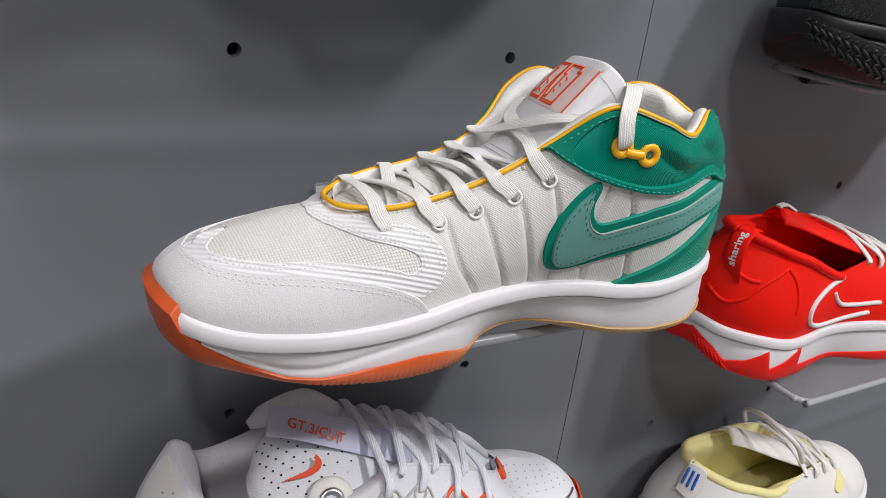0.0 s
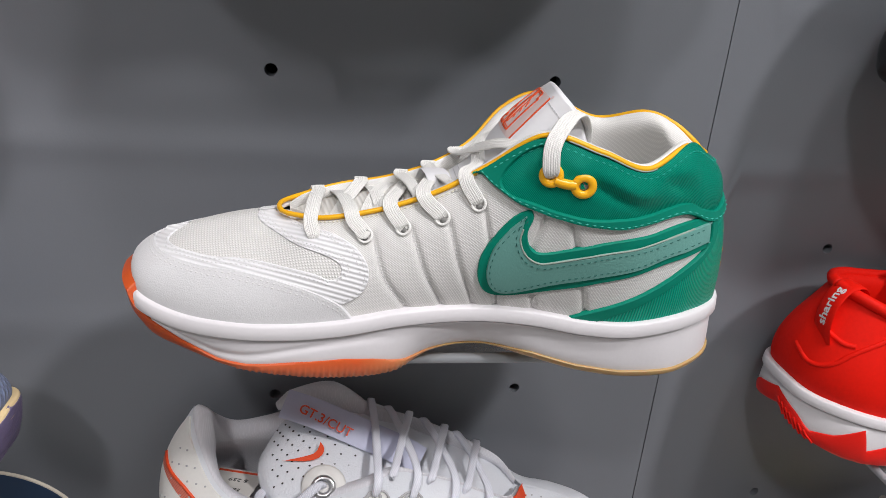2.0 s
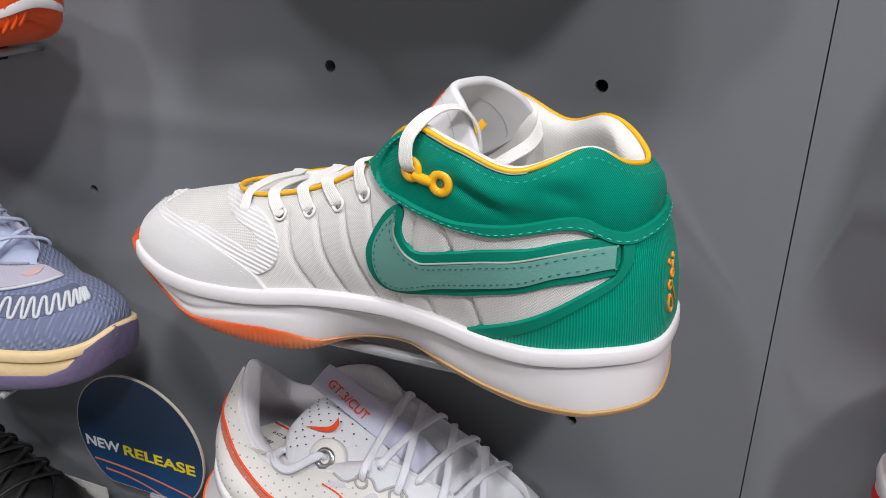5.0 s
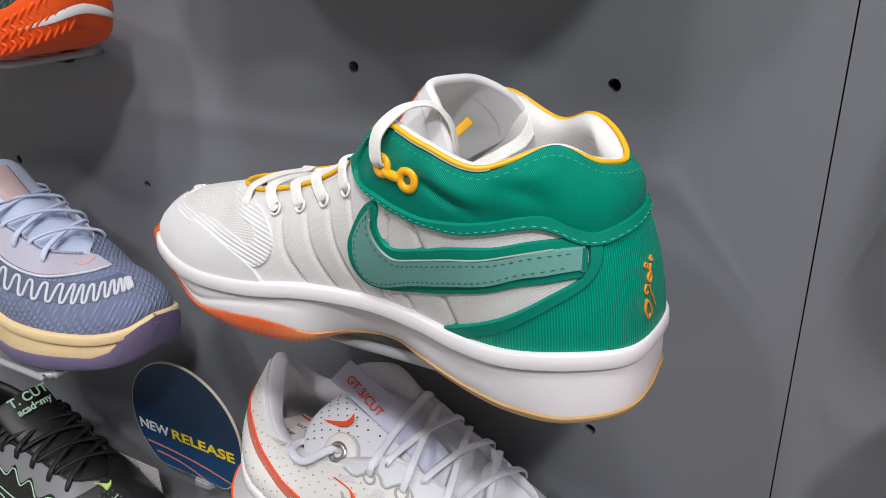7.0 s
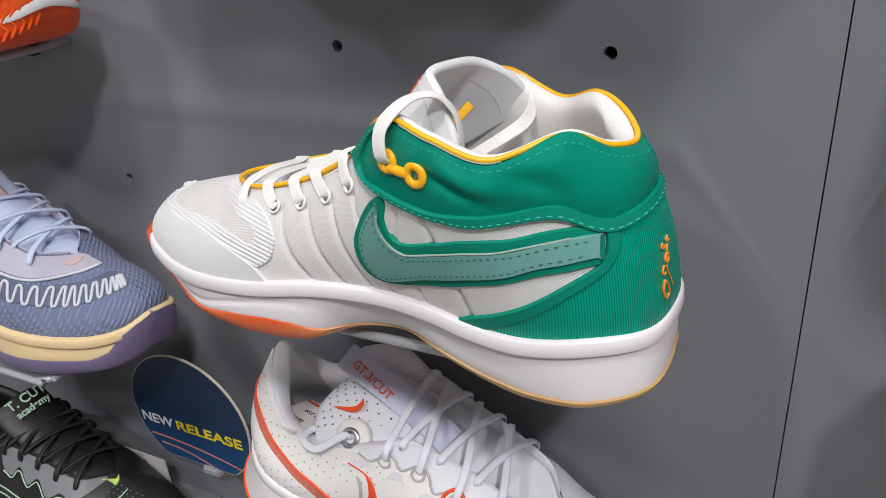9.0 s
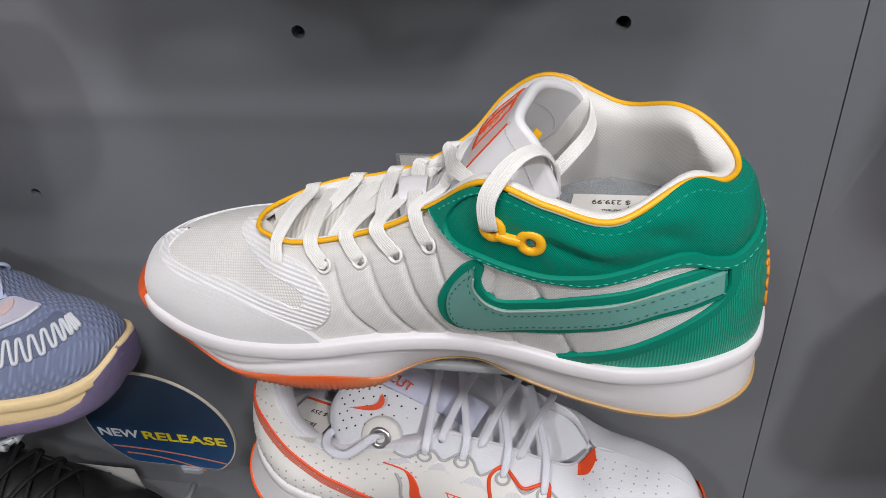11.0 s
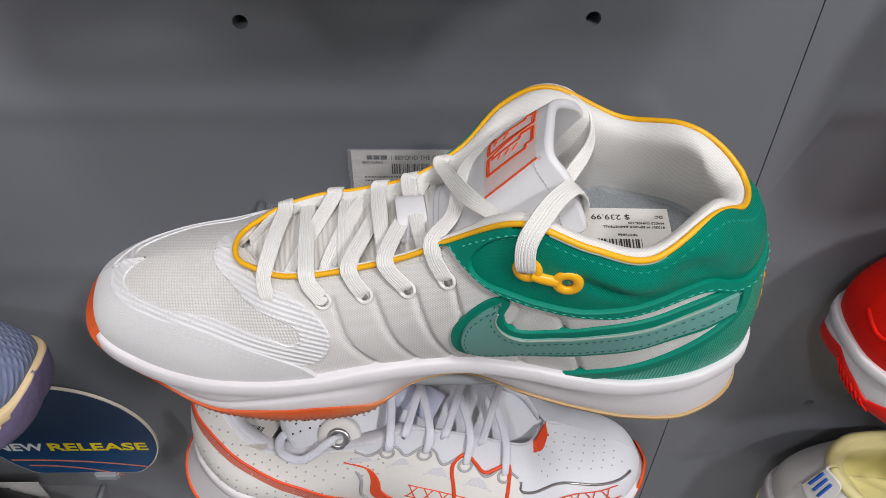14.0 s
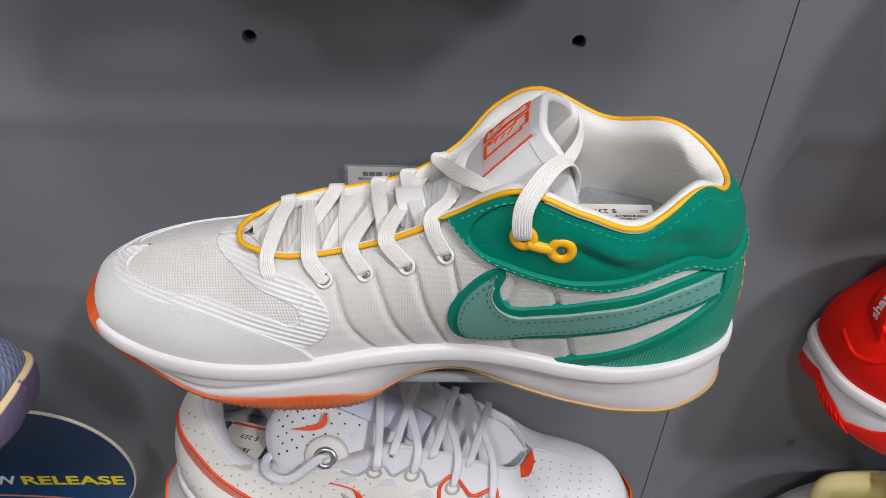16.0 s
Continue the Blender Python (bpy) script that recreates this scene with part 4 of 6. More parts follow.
def dress_high_top(shoe):
    t = part("tongue", mesh(*sheet(TONGUE, 0.0045)), WHITE, shoe, "white padded tongue, curled round at the top")
    # orange badge on the tongue: a tinted panel with block outlines
    part("badge_panel", mesh(*tongue_patch([(0.02, 0.05), (0.02, 0.05), (0.02, 0.90), (0.02, 0.90), (0.98, 0.90), (0.98, 0.90), (0.98, 0.05), (0.98, 0.05)], 0.0002)), TINT, t, "pale coral tinted panel")
    slab_a = [(0.10, 0.32), (0.10, 0.60), (0.20, 0.60), (0.20, 0.54), (0.74, 0.54), (0.74, 0.60), (0.94, 0.60), (0.94, 0.36), (0.84, 0.36), (0.84, 0.30)]
    for k in (slab_a, [(0.10, 0.66), (0.10, 0.88), (0.22, 0.88), (0.22, 0.82), (0.80, 0.82), (0.80, 0.88), (0.94, 0.88), (0.94, 0.66), (0.84, 0.66), (0.28, 0.66)]):
        for w in (0.0010, 0.0005):
            off = 0.0 if w > 0.0008 else 0.035
            c0 = np.mean(k, 0)
            q = [tuple(c0 + (np.array(p) - c0) * (1 - 2.6 * off)) for p in k]
            part("printed_outline", mesh(*tongue_line(q + q[:1], w)), PRINT, t, "orange block outline")
    for a, b in (((0.16, 0.60), (0.84, 0.66)), ((0.28, 0.60), (0.92, 0.66)), ((0.34, 0.46), (0.40, 0.50)), ((0.50, 0.44), (0.56, 0.50)), ((0.62, 0.42), (0.70, 0.48)), ((0.24, 0.74), (0.30, 0.78)), ((0.46, 0.72), (0.54, 0.78))):
        part("printed_stroke", mesh(*tongue_line([a, b], 0.0009)), PRINT, t, "orange print stroke")
    part("label_edge", mesh(*tongue_line([(-0.02, 0.05), (0.5, 0.05), (0.98, 0.05)], 0.0007)), PRINT, t, "thin orange edge")
    part("seam_stitching", mesh(*tongue_stitches([(0.93, 0.02), (0.90, -0.28), (0.86, -0.62), (0.82, -0.95)])), THREAD_GREY, t)
    part("seam_stitching", mesh(*tongue_stitches([(0.80, 1.05), (0.70, 1.45), (0.55, 1.80), (0.35, 1.95)], -0.0047)), THREAD_GREY, t)
    part("tongue_knit", mesh(*tongue_patch([(-0.86, -0.96), (-0.86, -0.96), (-0.86, 1.96), (-0.86, 1.96), (-2.85, 1.96), (-2.85, 1.96), (-2.85, -0.96), (-2.85, -0.96)], 0.0004)), KNIT, t, "beige-grey ribbed knit")
    for a in (-0.80, -0.73):
        part("seam_stitching", mesh(*tongue_stitches([(a, -0.9), (a, 0.0), (a, 1.0), (a, 1.9)])), THREAD_GREY, t)
    r = TONGUE.at(np.linspace(0, 7, 400), 3.0 + 0 * np.linspace(0, 7, 400)) - ORIGIN

    # laces
    S, W = np.meshgrid(np.linspace(0.2, 5.9, 50), np.linspace(0, 6, 30), indexing="ij")
    T = (TONGUE.at(S, W) - ORIGIN).reshape(-1, 3)
    TN = TONGUE.normal(S, W).reshape(-1, 3)
    TN = np.where((TN @ np.array([-0.6, 0, 0.8]))[:, None] > 0, TN, -TN)

    def lace(pts, ups, width=0.0075, n=52, clear=0.0014):
        """A lace that lies on the tongue wherever its way would dip into it."""
        c, w = path([np.asarray(p) for p in pts], n), path(ups, n)
        for i, p in enumerate(c):
            d = np.linalg.norm(T - p, axis=1)
            k = d.argmin()
            h = (p - T[k]) @ TN[k]
            if d[k] < 0.012 and h < clear:
                c[i] = p + TN[k] * (clear - h)
        c[2:-2] = (c[:-4] + c[1:-3] + c[2:-2] + c[3:-1] + c[4:]) / 5
        part("lace", sharpen(mesh(*strap(list(c), list(w), width, 0.0013, n, 4, 0.00024)), 80), LACE, shoe)

    def tong(x, y, lift=0.0045):
        """A point over the tongue at a world x and y."""
        i = np.argmin(abs(r[:, 0] + ORIGIN[0] - x))
        w = (y - ORIGIN[1] - r[i, 1]) / 0.029
        return np.array([x - ORIGIN[0], y - ORIGIN[1], r[i, 2] + lift * 0.6 - 0.006 * w * w])

    eyes, edges = [4.1, 5.305, 6.157, 6.963, 7.77], [3.92, 4.96, 5.92, 6.61, 7.53]
    chord = lambda a, b, f, h=0.0: np.asarray(a) * (1 - f) + np.asarray(b) * f + UP * h
    rows = [over_near(a, b) for a, b in zip(eyes, edges)]
    ends = {u: over_far(u) for u in (4.34, 5.43, 6.36, 6.95)}
    two = [UP, UP]
    lace([under(NEAR, 4.32), chord(under(NEAR, 4.32), ends[5.43][0][0], 0.5, 0.001)] + ends[5.43][0], two + ends[5.43][1])
    lace([under(NEAR, 5.80), chord(under(NEAR, 5.80), under(FAR, 5.66), 0.5, 0.002), under(FAR, 5.66)], [UP] + two)
    lace([under(NEAR, 5.18), chord(under(NEAR, 5.18), under(FAR, 6.14), 0.5), under(FAR, 6.14)], [UP] + two, clear=0.0012)
    p, q = rows[0]
    lace(p + [chord(p[-1], ends[4.34][0][0], 0.5, 0.002)] + ends[4.34][0], q + [UP] + ends[4.34][1], clear=0.0030)          # lowest bar, over both edges
    p, q = rows[1]
    lace(p + [chord(p[-1], under(FAR, 4.82), 0.5, 0.0028), under(FAR, 4.82)], q + two, clear=0.0030)
    p, q = rows[2]
    lace(p + [chord(p[-1], under(FAR, 6.55), 0.5, 0.001), under(FAR, 6.55)], q + two, clear=0.0014)
    p, q = rows[3]
    lace(p + [chord(p[-1], under(FAR, 7.20), 0.5, 0.0005), under(FAR, 7.20)], q + two, clear=0.0014)
    lace([under(NEAR, 6.56, 0.003), chord(under(NEAR, 6.56), ends[6.36][0][0], 0.5, 0.0042)] + ends[6.36][0], two + ends[6.36][1], clear=0.0034)
    lace([under(NEAR, 7.35, 0.003), chord(under(NEAR, 7.35), ends[6.95][0][0], 0.5, 0.001)] + ends[6.95][0], two + ends[6.95][1], clear=0.0016)
    p, q = rows[4]
    slope = unit(np.array([-0.6, 0, 0.8]))
    lace(p + [loc(0.1105, -0.136, 1.3855), loc(0.1150, -0.119, 1.3875), loc(0.1205, -0.106, 1.3910), loc(0.1280, -0.098, 1.3940), loc(0.1350, -0.092, 1.3960)], q + [unit(UP + slope)] + [slope] * 4, n=70)
    up2 = unit(np.array([-0.7, -0.1, 0.8]))
    f, g = over_far(7.60)
    lace([surf(NEAR, 8.75, 0.97, -0.006), tong(0.121, -0.146, 0.006), loc(0.1150, -0.124, 1.3885)] + f, [up2, up2, up2] + g, clear=0.0034)
    # top lace through the amber ring, over the collar and down inside
    lace([surf(NEAR, 9.15, 0.792, 0.0012), surf(NEAR, 9.14, 0.83, 0.0056), surf(NEAR, 9.16, 0.95, 0.0058), loc(0.1415, -0.1700, 1.4160), loc(0.1475, -0.1635, 1.4190), loc(0.1535, -0.1570, 1.4175), loc(0.1585, -0.1525, 1.4100), loc(0.1600, -0.1500, 1.4000), loc(0.1595, -0.1470, 1.388)],
         [NEAR.normal(9.12, 0.8), NEAR.normal(9.12, 0.85), NEAR.normal(9.12, 0.95), unit(np.array([-0.3, -0.6, 0.8])), UP, unit(np.array([0.35, 0.15, 0.9])), unit(np.array([0.8, 0.3, 0.45])), unit(np.array([0.95, 0.3, 0.1])), unit(np.array([0.95, 0.3, 0.0]))], 0.0080, 70)
    lace([loc(0.139, -0.070, 1.398), loc(0.1505, -0.0735, 1.4080), loc(0.1625, -0.0790, 1.4085), loc(0.1705, -0.0860, 1.4045), loc(0.1735, -0.0925, 1.399), loc(0.1715, -0.0985, 1.3905), loc(0.164, -0.108, 1.385), loc(0.155, -0.120, 1.380), loc(0.149, -0.132, 1.377)],
         [np.array([-0.3, 0.8, 0.4]), np.array([0, 0.5, 0.9]), np.array([0.2, 0.2, 0.9]), np.array([0.6, 0.3, 0.7]), np.array([0.8, -0.1, 0.5]), np.array([0.7, -0.5, 0.6]), np.array([0.4, -0.5, 0.8]), np.array([0.3, -0.3, 0.9]), np.array([0.3, -0.1, 0.9])], 0.0066, 80)
    # lace keeper tab
    bow = [loc(0.0900, -0.1030, 1.3660), loc(0.0910, -0.1115, 1.3738), loc(0.0919, -0.1196, 1.3752), loc(0.0930, -0.1275, 1.3738), loc(0.0945, -0.1330, 1.3675)]
    part("lace_keeper", sharpen(mesh(*strap(bow, [UP] * 5, 0.0130, 0.0010, 24)), 60), WHITE, shoe, "smooth white tab")
    # eyelets
    for u in eyes[1:]:
        e = part("eyelet", mesh(*torus_on(NEAR, u, 0.800, 0.0009, 0.0034, 0.0007)), LACE, shoe, "white stitched rim")
        part("eyelet_hole", mesh(*disc_on(NEAR, u, 0.784, 0.0006, 0.0015)), EYE_DARK, e)
    # amber ring on the collar
    A, B = (9.14, 0.805), (9.71, 0.797)
    sets = [torus_on(NEAR, *B, 0.0022, 0.0041, 0.0020, 0.7), torus_on(NEAR, *A, 0.0024, 0.0038, 0.0020, 0.7)]
    sets.append(tube([surf(NEAR, a, b, 0.0020) for a, b in [(9.20, 0.782), (9.32, 0.776), (9.44, 0.778), (9.57, 0.786)]], 0.0024, 30, 12))
    k = part("lace_ring", sharpen(mesh(*merge(*sets)), 60), AMBER, shoe, "glossy amber plastic ring")
    part("ring_hole", mesh(*disc_on(NEAR, *B, 0.0020, 0.0026)), EYE_DARK, k)
    # amber script on the heel
    for k, w in (([(13.47, 0.47), (13.42, 0.455), (13.45, 0.44), (13.50, 0.445)], 0.0008), ([(13.30, 0.45), (13.26, 0.435), (13.30, 0.42), (13.33, 0.435), (13.29, 0.45)], 0.0007), ([(13.42, 0.43), (13.38, 0.40), (13.40, 0.37)], 0.0010),
                 ([(13.36, 0.385), (13.31, 0.36), (13.34, 0.335), (13.39, 0.345), (13.40, 0.375), (13.36, 0.388)], 0.0009), ([(13.27, 0.33), (13.22, 0.305), (13.24, 0.28), (13.30, 0.285)], 0.0008), ([(13.33, 0.32), (13.37, 0.27), (13.44, 0.22), (13.50, 0.17)], 0.0006),
                 ([(13.26, 0.25), (13.22, 0.20), (13.25, 0.16), (13.31, 0.135), (13.36, 0.15)], 0.0009), ([(13.30, 0.23), (13.36, 0.19), (13.40, 0.145)], 0.0007)):
        part("embroidered_stroke", mesh(*tube([surf(NEAR, a, b, 0.0015) for a, b in k], w * 0.75, 24, 6)), EMBROIDERY, shoe, "amber embroidery")
    # small amber tab inside the tongue
    tab = [loc(0.1440, -0.1235, 1.3950), loc(0.1475, -0.1195, 1.3990), loc(0.1505, -0.1165, 1.4025)]
    part("tongue_tab", sharpen(mesh(*strap(tab, [np.array([0.7, -0.5, 0.5])] * 3, 0.0045, 0.0016, 16)), 60), PIPING, shoe, "amber tab")


dress_high_top(high_top())


# ---------- things in and under the high-top ----------
def text_mesh(body, size, m, extrude=0.0001, align="CENTER", spacing=1.0, bold=0.0, width=0.0):
    cu = bpy.data.curves.new("text", "FONT")
    cu.body, cu.size, cu.extrude, cu.align_x, cu.space_character, cu.offset = body, size, extrude, align, spacing, bold
    ob = bpy.data.objects.new("text", cu)
    scene.collection.objects.link(ob)
    me = bpy.data.meshes.new_from_object(ob.evaluated_get(bpy.context.evaluated_depsgraph_get()))
    bpy.data.objects.remove(ob)
    if width:
        x = [v.co.x for v in me.vertices]
        me.transform(Matrix.Diagonal((width / (max(x) - min(x)), 1, 1, 1)))
    me.transform(m)
    return me


CARD = plain("white_card", (0.72, 0.70, 0.66), 0.6)
INK = plain("black_ink", (0.03, 0.03, 0.03), 0.6)
TINTED = Mat("tinted_clear_plastic", (0.35, 0.38, 0.40), 0.2)
TINTED.b.inputs["Alpha"].default_value = 0.45
TINTED = TINTED.m


def barcode(w, h, seed):
    """Upright bars on the xy plane, from the corner."""
    rnd, x, sets = random.Random(seed), 0.0, []
    while x < w:
        b = rnd.choice((0.0003, 0.0006, 0.0009))
        sets.append(([(x, 0, 0), (x + b, 0, 0), (x + b, h, 0), (x, h, 0)], [(0, 1, 2, 3)]))
        x += b + rnd.choice((0.0003, 0.0005, 0.0008))
    return merge(*sets)


def bars(rows):
    """Plain bars for print too small to read: x0, y0, x1, y1 on the xy plane."""
    return merge(*[([(a, b, 0), (c, b, 0), (c, d, 0), (a, d, 0)], [(0, 1, 2, 3)]) for a, b, c, d in rows])


def lifted(vf, m):
    v = np.asarray(vf[0], float)
    return [tuple(m @ Vector(p)) for p in v], vf[1]


def price_tag():
    tag = thing("price_tag", pose(0.1855, -0.131, 1.3655, 3, 4, 174), "white price tag lying inside the high-top shoe", "price tag")
    part("card", box(-0.022, -0.022, -0.0003, 0.022, 0.022, 0.0003), CARD, tag)
    m = pose(0, 0, 0.0005)
    part("price", text_mesh("$ 239.99", 0.0050, pose(0.004, 0.012 - 0.029, 0.0004)), INK, tag)
    part("code_bars", mesh(*lifted(barcode(0.024, 0.0075, 3), pose(-0.0085, 0.000, 0.0005)), smooth=False, fix=False), INK, tag)
    for body, size, x, y in (("DC", 0.0026, -0.0195, -0.0165), ("HA023 DJ9405-103", 0.0020, -0.0195, -0.0118), ("910301 M SENIOR BASKETBALL", 0.0020, -0.0195, -0.0090), ("96975666", 0.0022, -0.0070, -0.0035), ("WHITE/GREEN", 0.0023, -0.0195, 0.0095)):
        part("print", text_mesh(body, size, pose(x, y, 0.0005), align="LEFT"), INK, tag)
    rnd, x, rows = random.Random(9), -0.0195, []
    while x < 0.016:
        w = rnd.uniform(0.0012, 0.0024)
        rows.append((x, 0.0145, x + w, 0.0172))
        x += w + 0.0008
    part("small_print", mesh(*lifted(bars(rows), m), smooth=False, fix=False), INK, tag)


price_tag()


def insert():
    """Clear oval former that lies in the shoe under the tag."""
    q = np.linspace(0, 2 * np.pi, 48, endpoint=False)
    rings = []
    for k, z in ((0.86, 0.0), (0.97, 0.0005), (1.0, -0.001), (0.98, -0.004), (0.6, -0.004)):
        rings.append(np.stack([0.045 * k * np.cos(q), 0.036 * k * np.sin(q), 0 * q + z], 1))
    v, f = grid(np.stack(rings, 1), close_u=True)
    n = len(v)
    v = np.vstack([v, (0, 0, 0.0), (0, 0, -0.004)])
    for i in range(48):
        f += [(i * 5, ((i + 1) % 48) * 5, n), (((i + 1) % 48) * 5 + 4, i * 5 + 4, n + 1)]
    ob = part("shoe_insert", sharpen(mesh(v, f)), TINTED)
    ob.matrix_world = pose(0.190, -0.124, 1.3610)
    tagged(ob, "clear plastic oval insert inside the high-top shoe", "shoe insert")


insert()


def shelf(x, z, depth=0.138, width=0.205, tilt=0, group="display shelves", label="clear acrylic shoe shelf with rounded corners on the steel panel"):
    """A flat acrylic tray on a wall fixing, with a thicker rolled rim."""
    ob = thing("shoe_shelf", pose(x, -0.001, z, 0, tilt, 0), label, "shelf", group)
    a, r = width / 2, 0.016
    q = np.linspace(0, np.pi / 2, 8)
    line = [(-a, 0.0)] + [(-a + r - r * np.cos(t), -depth + r - r * np.sin(t)) for t in q] + [(a - r + r * np.sin(t), -depth + r - r * np.cos(t)) for t in q] + [(a, 0.0)]
    pts = [(px, py, 0.0) for px, py in line]
    part("rim", mesh(*tube(pts, 0.0030, 90, 10)), RIM, ob, "grey translucent rim")
    v = [(px * 0.985, py * 0.985, 0.001) for px, py in line] + [(px * 0.985, py * 0.985, -0.0015) for px, py in line]
    k = len(line)
    f = [tuple(range(k)), tuple(range(2 * k - 1, k - 1, -1))] + [(i, (i + 1) % k, k + (i + 1) % k, k + i) for i in range(k)]
    part("plate", mesh(v, f, smooth=False), PLATE, ob, "clear plate")
    part("fixing", box(-0.03, -0.012, -0.012, 0.03, -0.0005, 0.004, 0.002), BLACK, ob, "black wall fixing")
    return ob


RIM = Mat("grey_translucent_plastic", (0.33, 0.35, 0.37), 0.25)
RIM = RIM.m
PLATE = Mat("clear_plate", (0.5, 0.52, 0.54), 0.15)
PLATE.b.inputs["Alpha"].default_value = 0.10
PLATE = PLATE.m


# ---------- low shoes round it ----------
LOW_TOP = [(-0.140, -0.002, 0.0655), (-0.120, -0.005, 0.0725), (-0.100, -0.006, 0.0775), (-0.082, -0.0065, 0.080), (-0.066, -0.024, 0.089), (-0.046, -0.029, 0.097), (-0.025, -0.031, 0.106), (-0.004, -0.033, 0.112),
           (0.016, -0.036, 0.116), (0.036, -0.041, 0.114), (0.062, -0.046, 0.102), (0.090, -0.045, 0.100), (0.114, -0.038, 0.112), (0.134, -0.024, 0.126), (0.143, -0.003, 0.131)]
LOW_TOP_FAR = [(x, -0.006 - y if i > 3 else y, z) for i, (x, y, z) in enumerate(LOW_TOP)]
LOW_BULGE = [0.004, 0.005, 0.004, 0.003, 0.003, 0.004, 0.005, 0.006, 0.006, 0.006, 0.006, 0.007, 0.008, 0.009, 0.010]
LOW_CROWN = [0.012, 0.025, 0.030, 0.028, 0.020, 0.016, 0.013, 0.011, 0.009, 0.006, 0.005, 0.006, 0.007, 0.009, 0.010]
LOW_NEAR = Last(MID_BASE_NEAR, LOW_TOP, LOW_BULGE, LOW_CROWN, 1, (MID_BASE_FAR, LOW_TOP_FAR))
LOW_FAR = Last(MID_BASE_FAR, LOW_TOP_FAR, LOW_BULGE, LOW_CROWN, -1, (MID_BASE_NEAR, LOW_TOP))
WHITE_TOP = LOW_TOP[:9] + [(0.040, -0.041, 0.118), (0.072, -0.042, 0.112), (0.100, -0.042, 0.099), (0.122, -0.040, 0.094), (0.140, -0.026, 0.112), (0.146, -0.009, 0.125)]
WHITE_TOP_FAR = LOW_TOP_FAR[:9] + [(0.036, 0.034, 0.105), (0.070, 0.034, 0.090), (0.100, 0.030, 0.079), (0.122, 0.023, 0.087), (0.138, 0.010, 0.110), (0.146, -0.009, 0.125)]
WHITE_NEAR = Last(MID_BASE_NEAR, WHITE_TOP, LOW_BULGE, LOW_CROWN, 1, (MID_BASE_FAR, WHITE_TOP_FAR))
WHITE_SIDE = Last(MID_BASE_FAR, WHITE_TOP_FAR, LOW_BULGE, LOW_CROWN, -1, (MID_BASE_NEAR, WHITE_TOP))
RED_TOP_FAR = LOW_TOP_FAR[:5] + [(-0.046, 0.024, 0.094), (-0.027, 0.028, 0.096), (-0.006, 0.031, 0.096), (0.016, 0.034, 0.091), (0.040, 0.036, 0.086), (0.062, 0.037, 0.093), (0.090, 0.036, 0.105), (0.112, 0.031, 0.112), (0.131, 0.018, 0.119), (0.140, -0.003, 0.122)]
RED_TOP = LOW_TOP[:9] + [(0.036, -0.041, 0.113), (0.062, -0.044, 0.110), (0.090, -0.042, 0.112), (0.112, -0.036, 0.116), (0.131, -0.022, 0.120), (0.140, -0.003, 0.122)]
RED_NEAR = Last(MID_BASE_NEAR, RED_TOP, LOW_BULGE, LOW_CROWN, 1, (MID_BASE_FAR, RED_TOP_FAR))
RED_SIDE = Last(MID_BASE_FAR, RED_TOP_FAR, LOW_BULGE, LOW_CROWN, -1, (MID_BASE_NEAR, RED_TOP))
BACK_FLAP = [(-0.090, -0.004, 0.072, 0.014, 0, 1, 0), (-0.065, -0.004, 0.081, 0.023, 0, 1, 0), (-0.035, -0.004, 0.094, 0.027, 0, 1, 0), (-0.008, -0.004, 0.104, 0.028, 0, 1, 0),
             (0.016, -0.012, 0.112, 0.024, 0, 1, 0), (0.046, -0.021, 0.123, 0.017, 0, 1, 0), (0.064, -0.025, 0.128, 0.012, 0, 1, 0)]
FLAT_SEAM = table([(0, 0.020), (2, 0.012), (4, 0.010), (7, 0.011), (10, 0.010), (12, 0.011), (14, 0.016)])
FLAT_FOOT = lambda u: lerp_row([0.012, 0.008, 0.004, 0.001, 0, 0, 0.001, 0.003, 0.004, 0.002, 0, 0, 0.001, 0.004, 0.010], u)
FLAT_TUCK = lambda u: lerp_row([0.006, 0.004, 0.002, 0.001, 0, 0, 0.001, 0.004, 0.006, 0.003, 0.001, 0, 0.001, 0.002, 0.004], u)


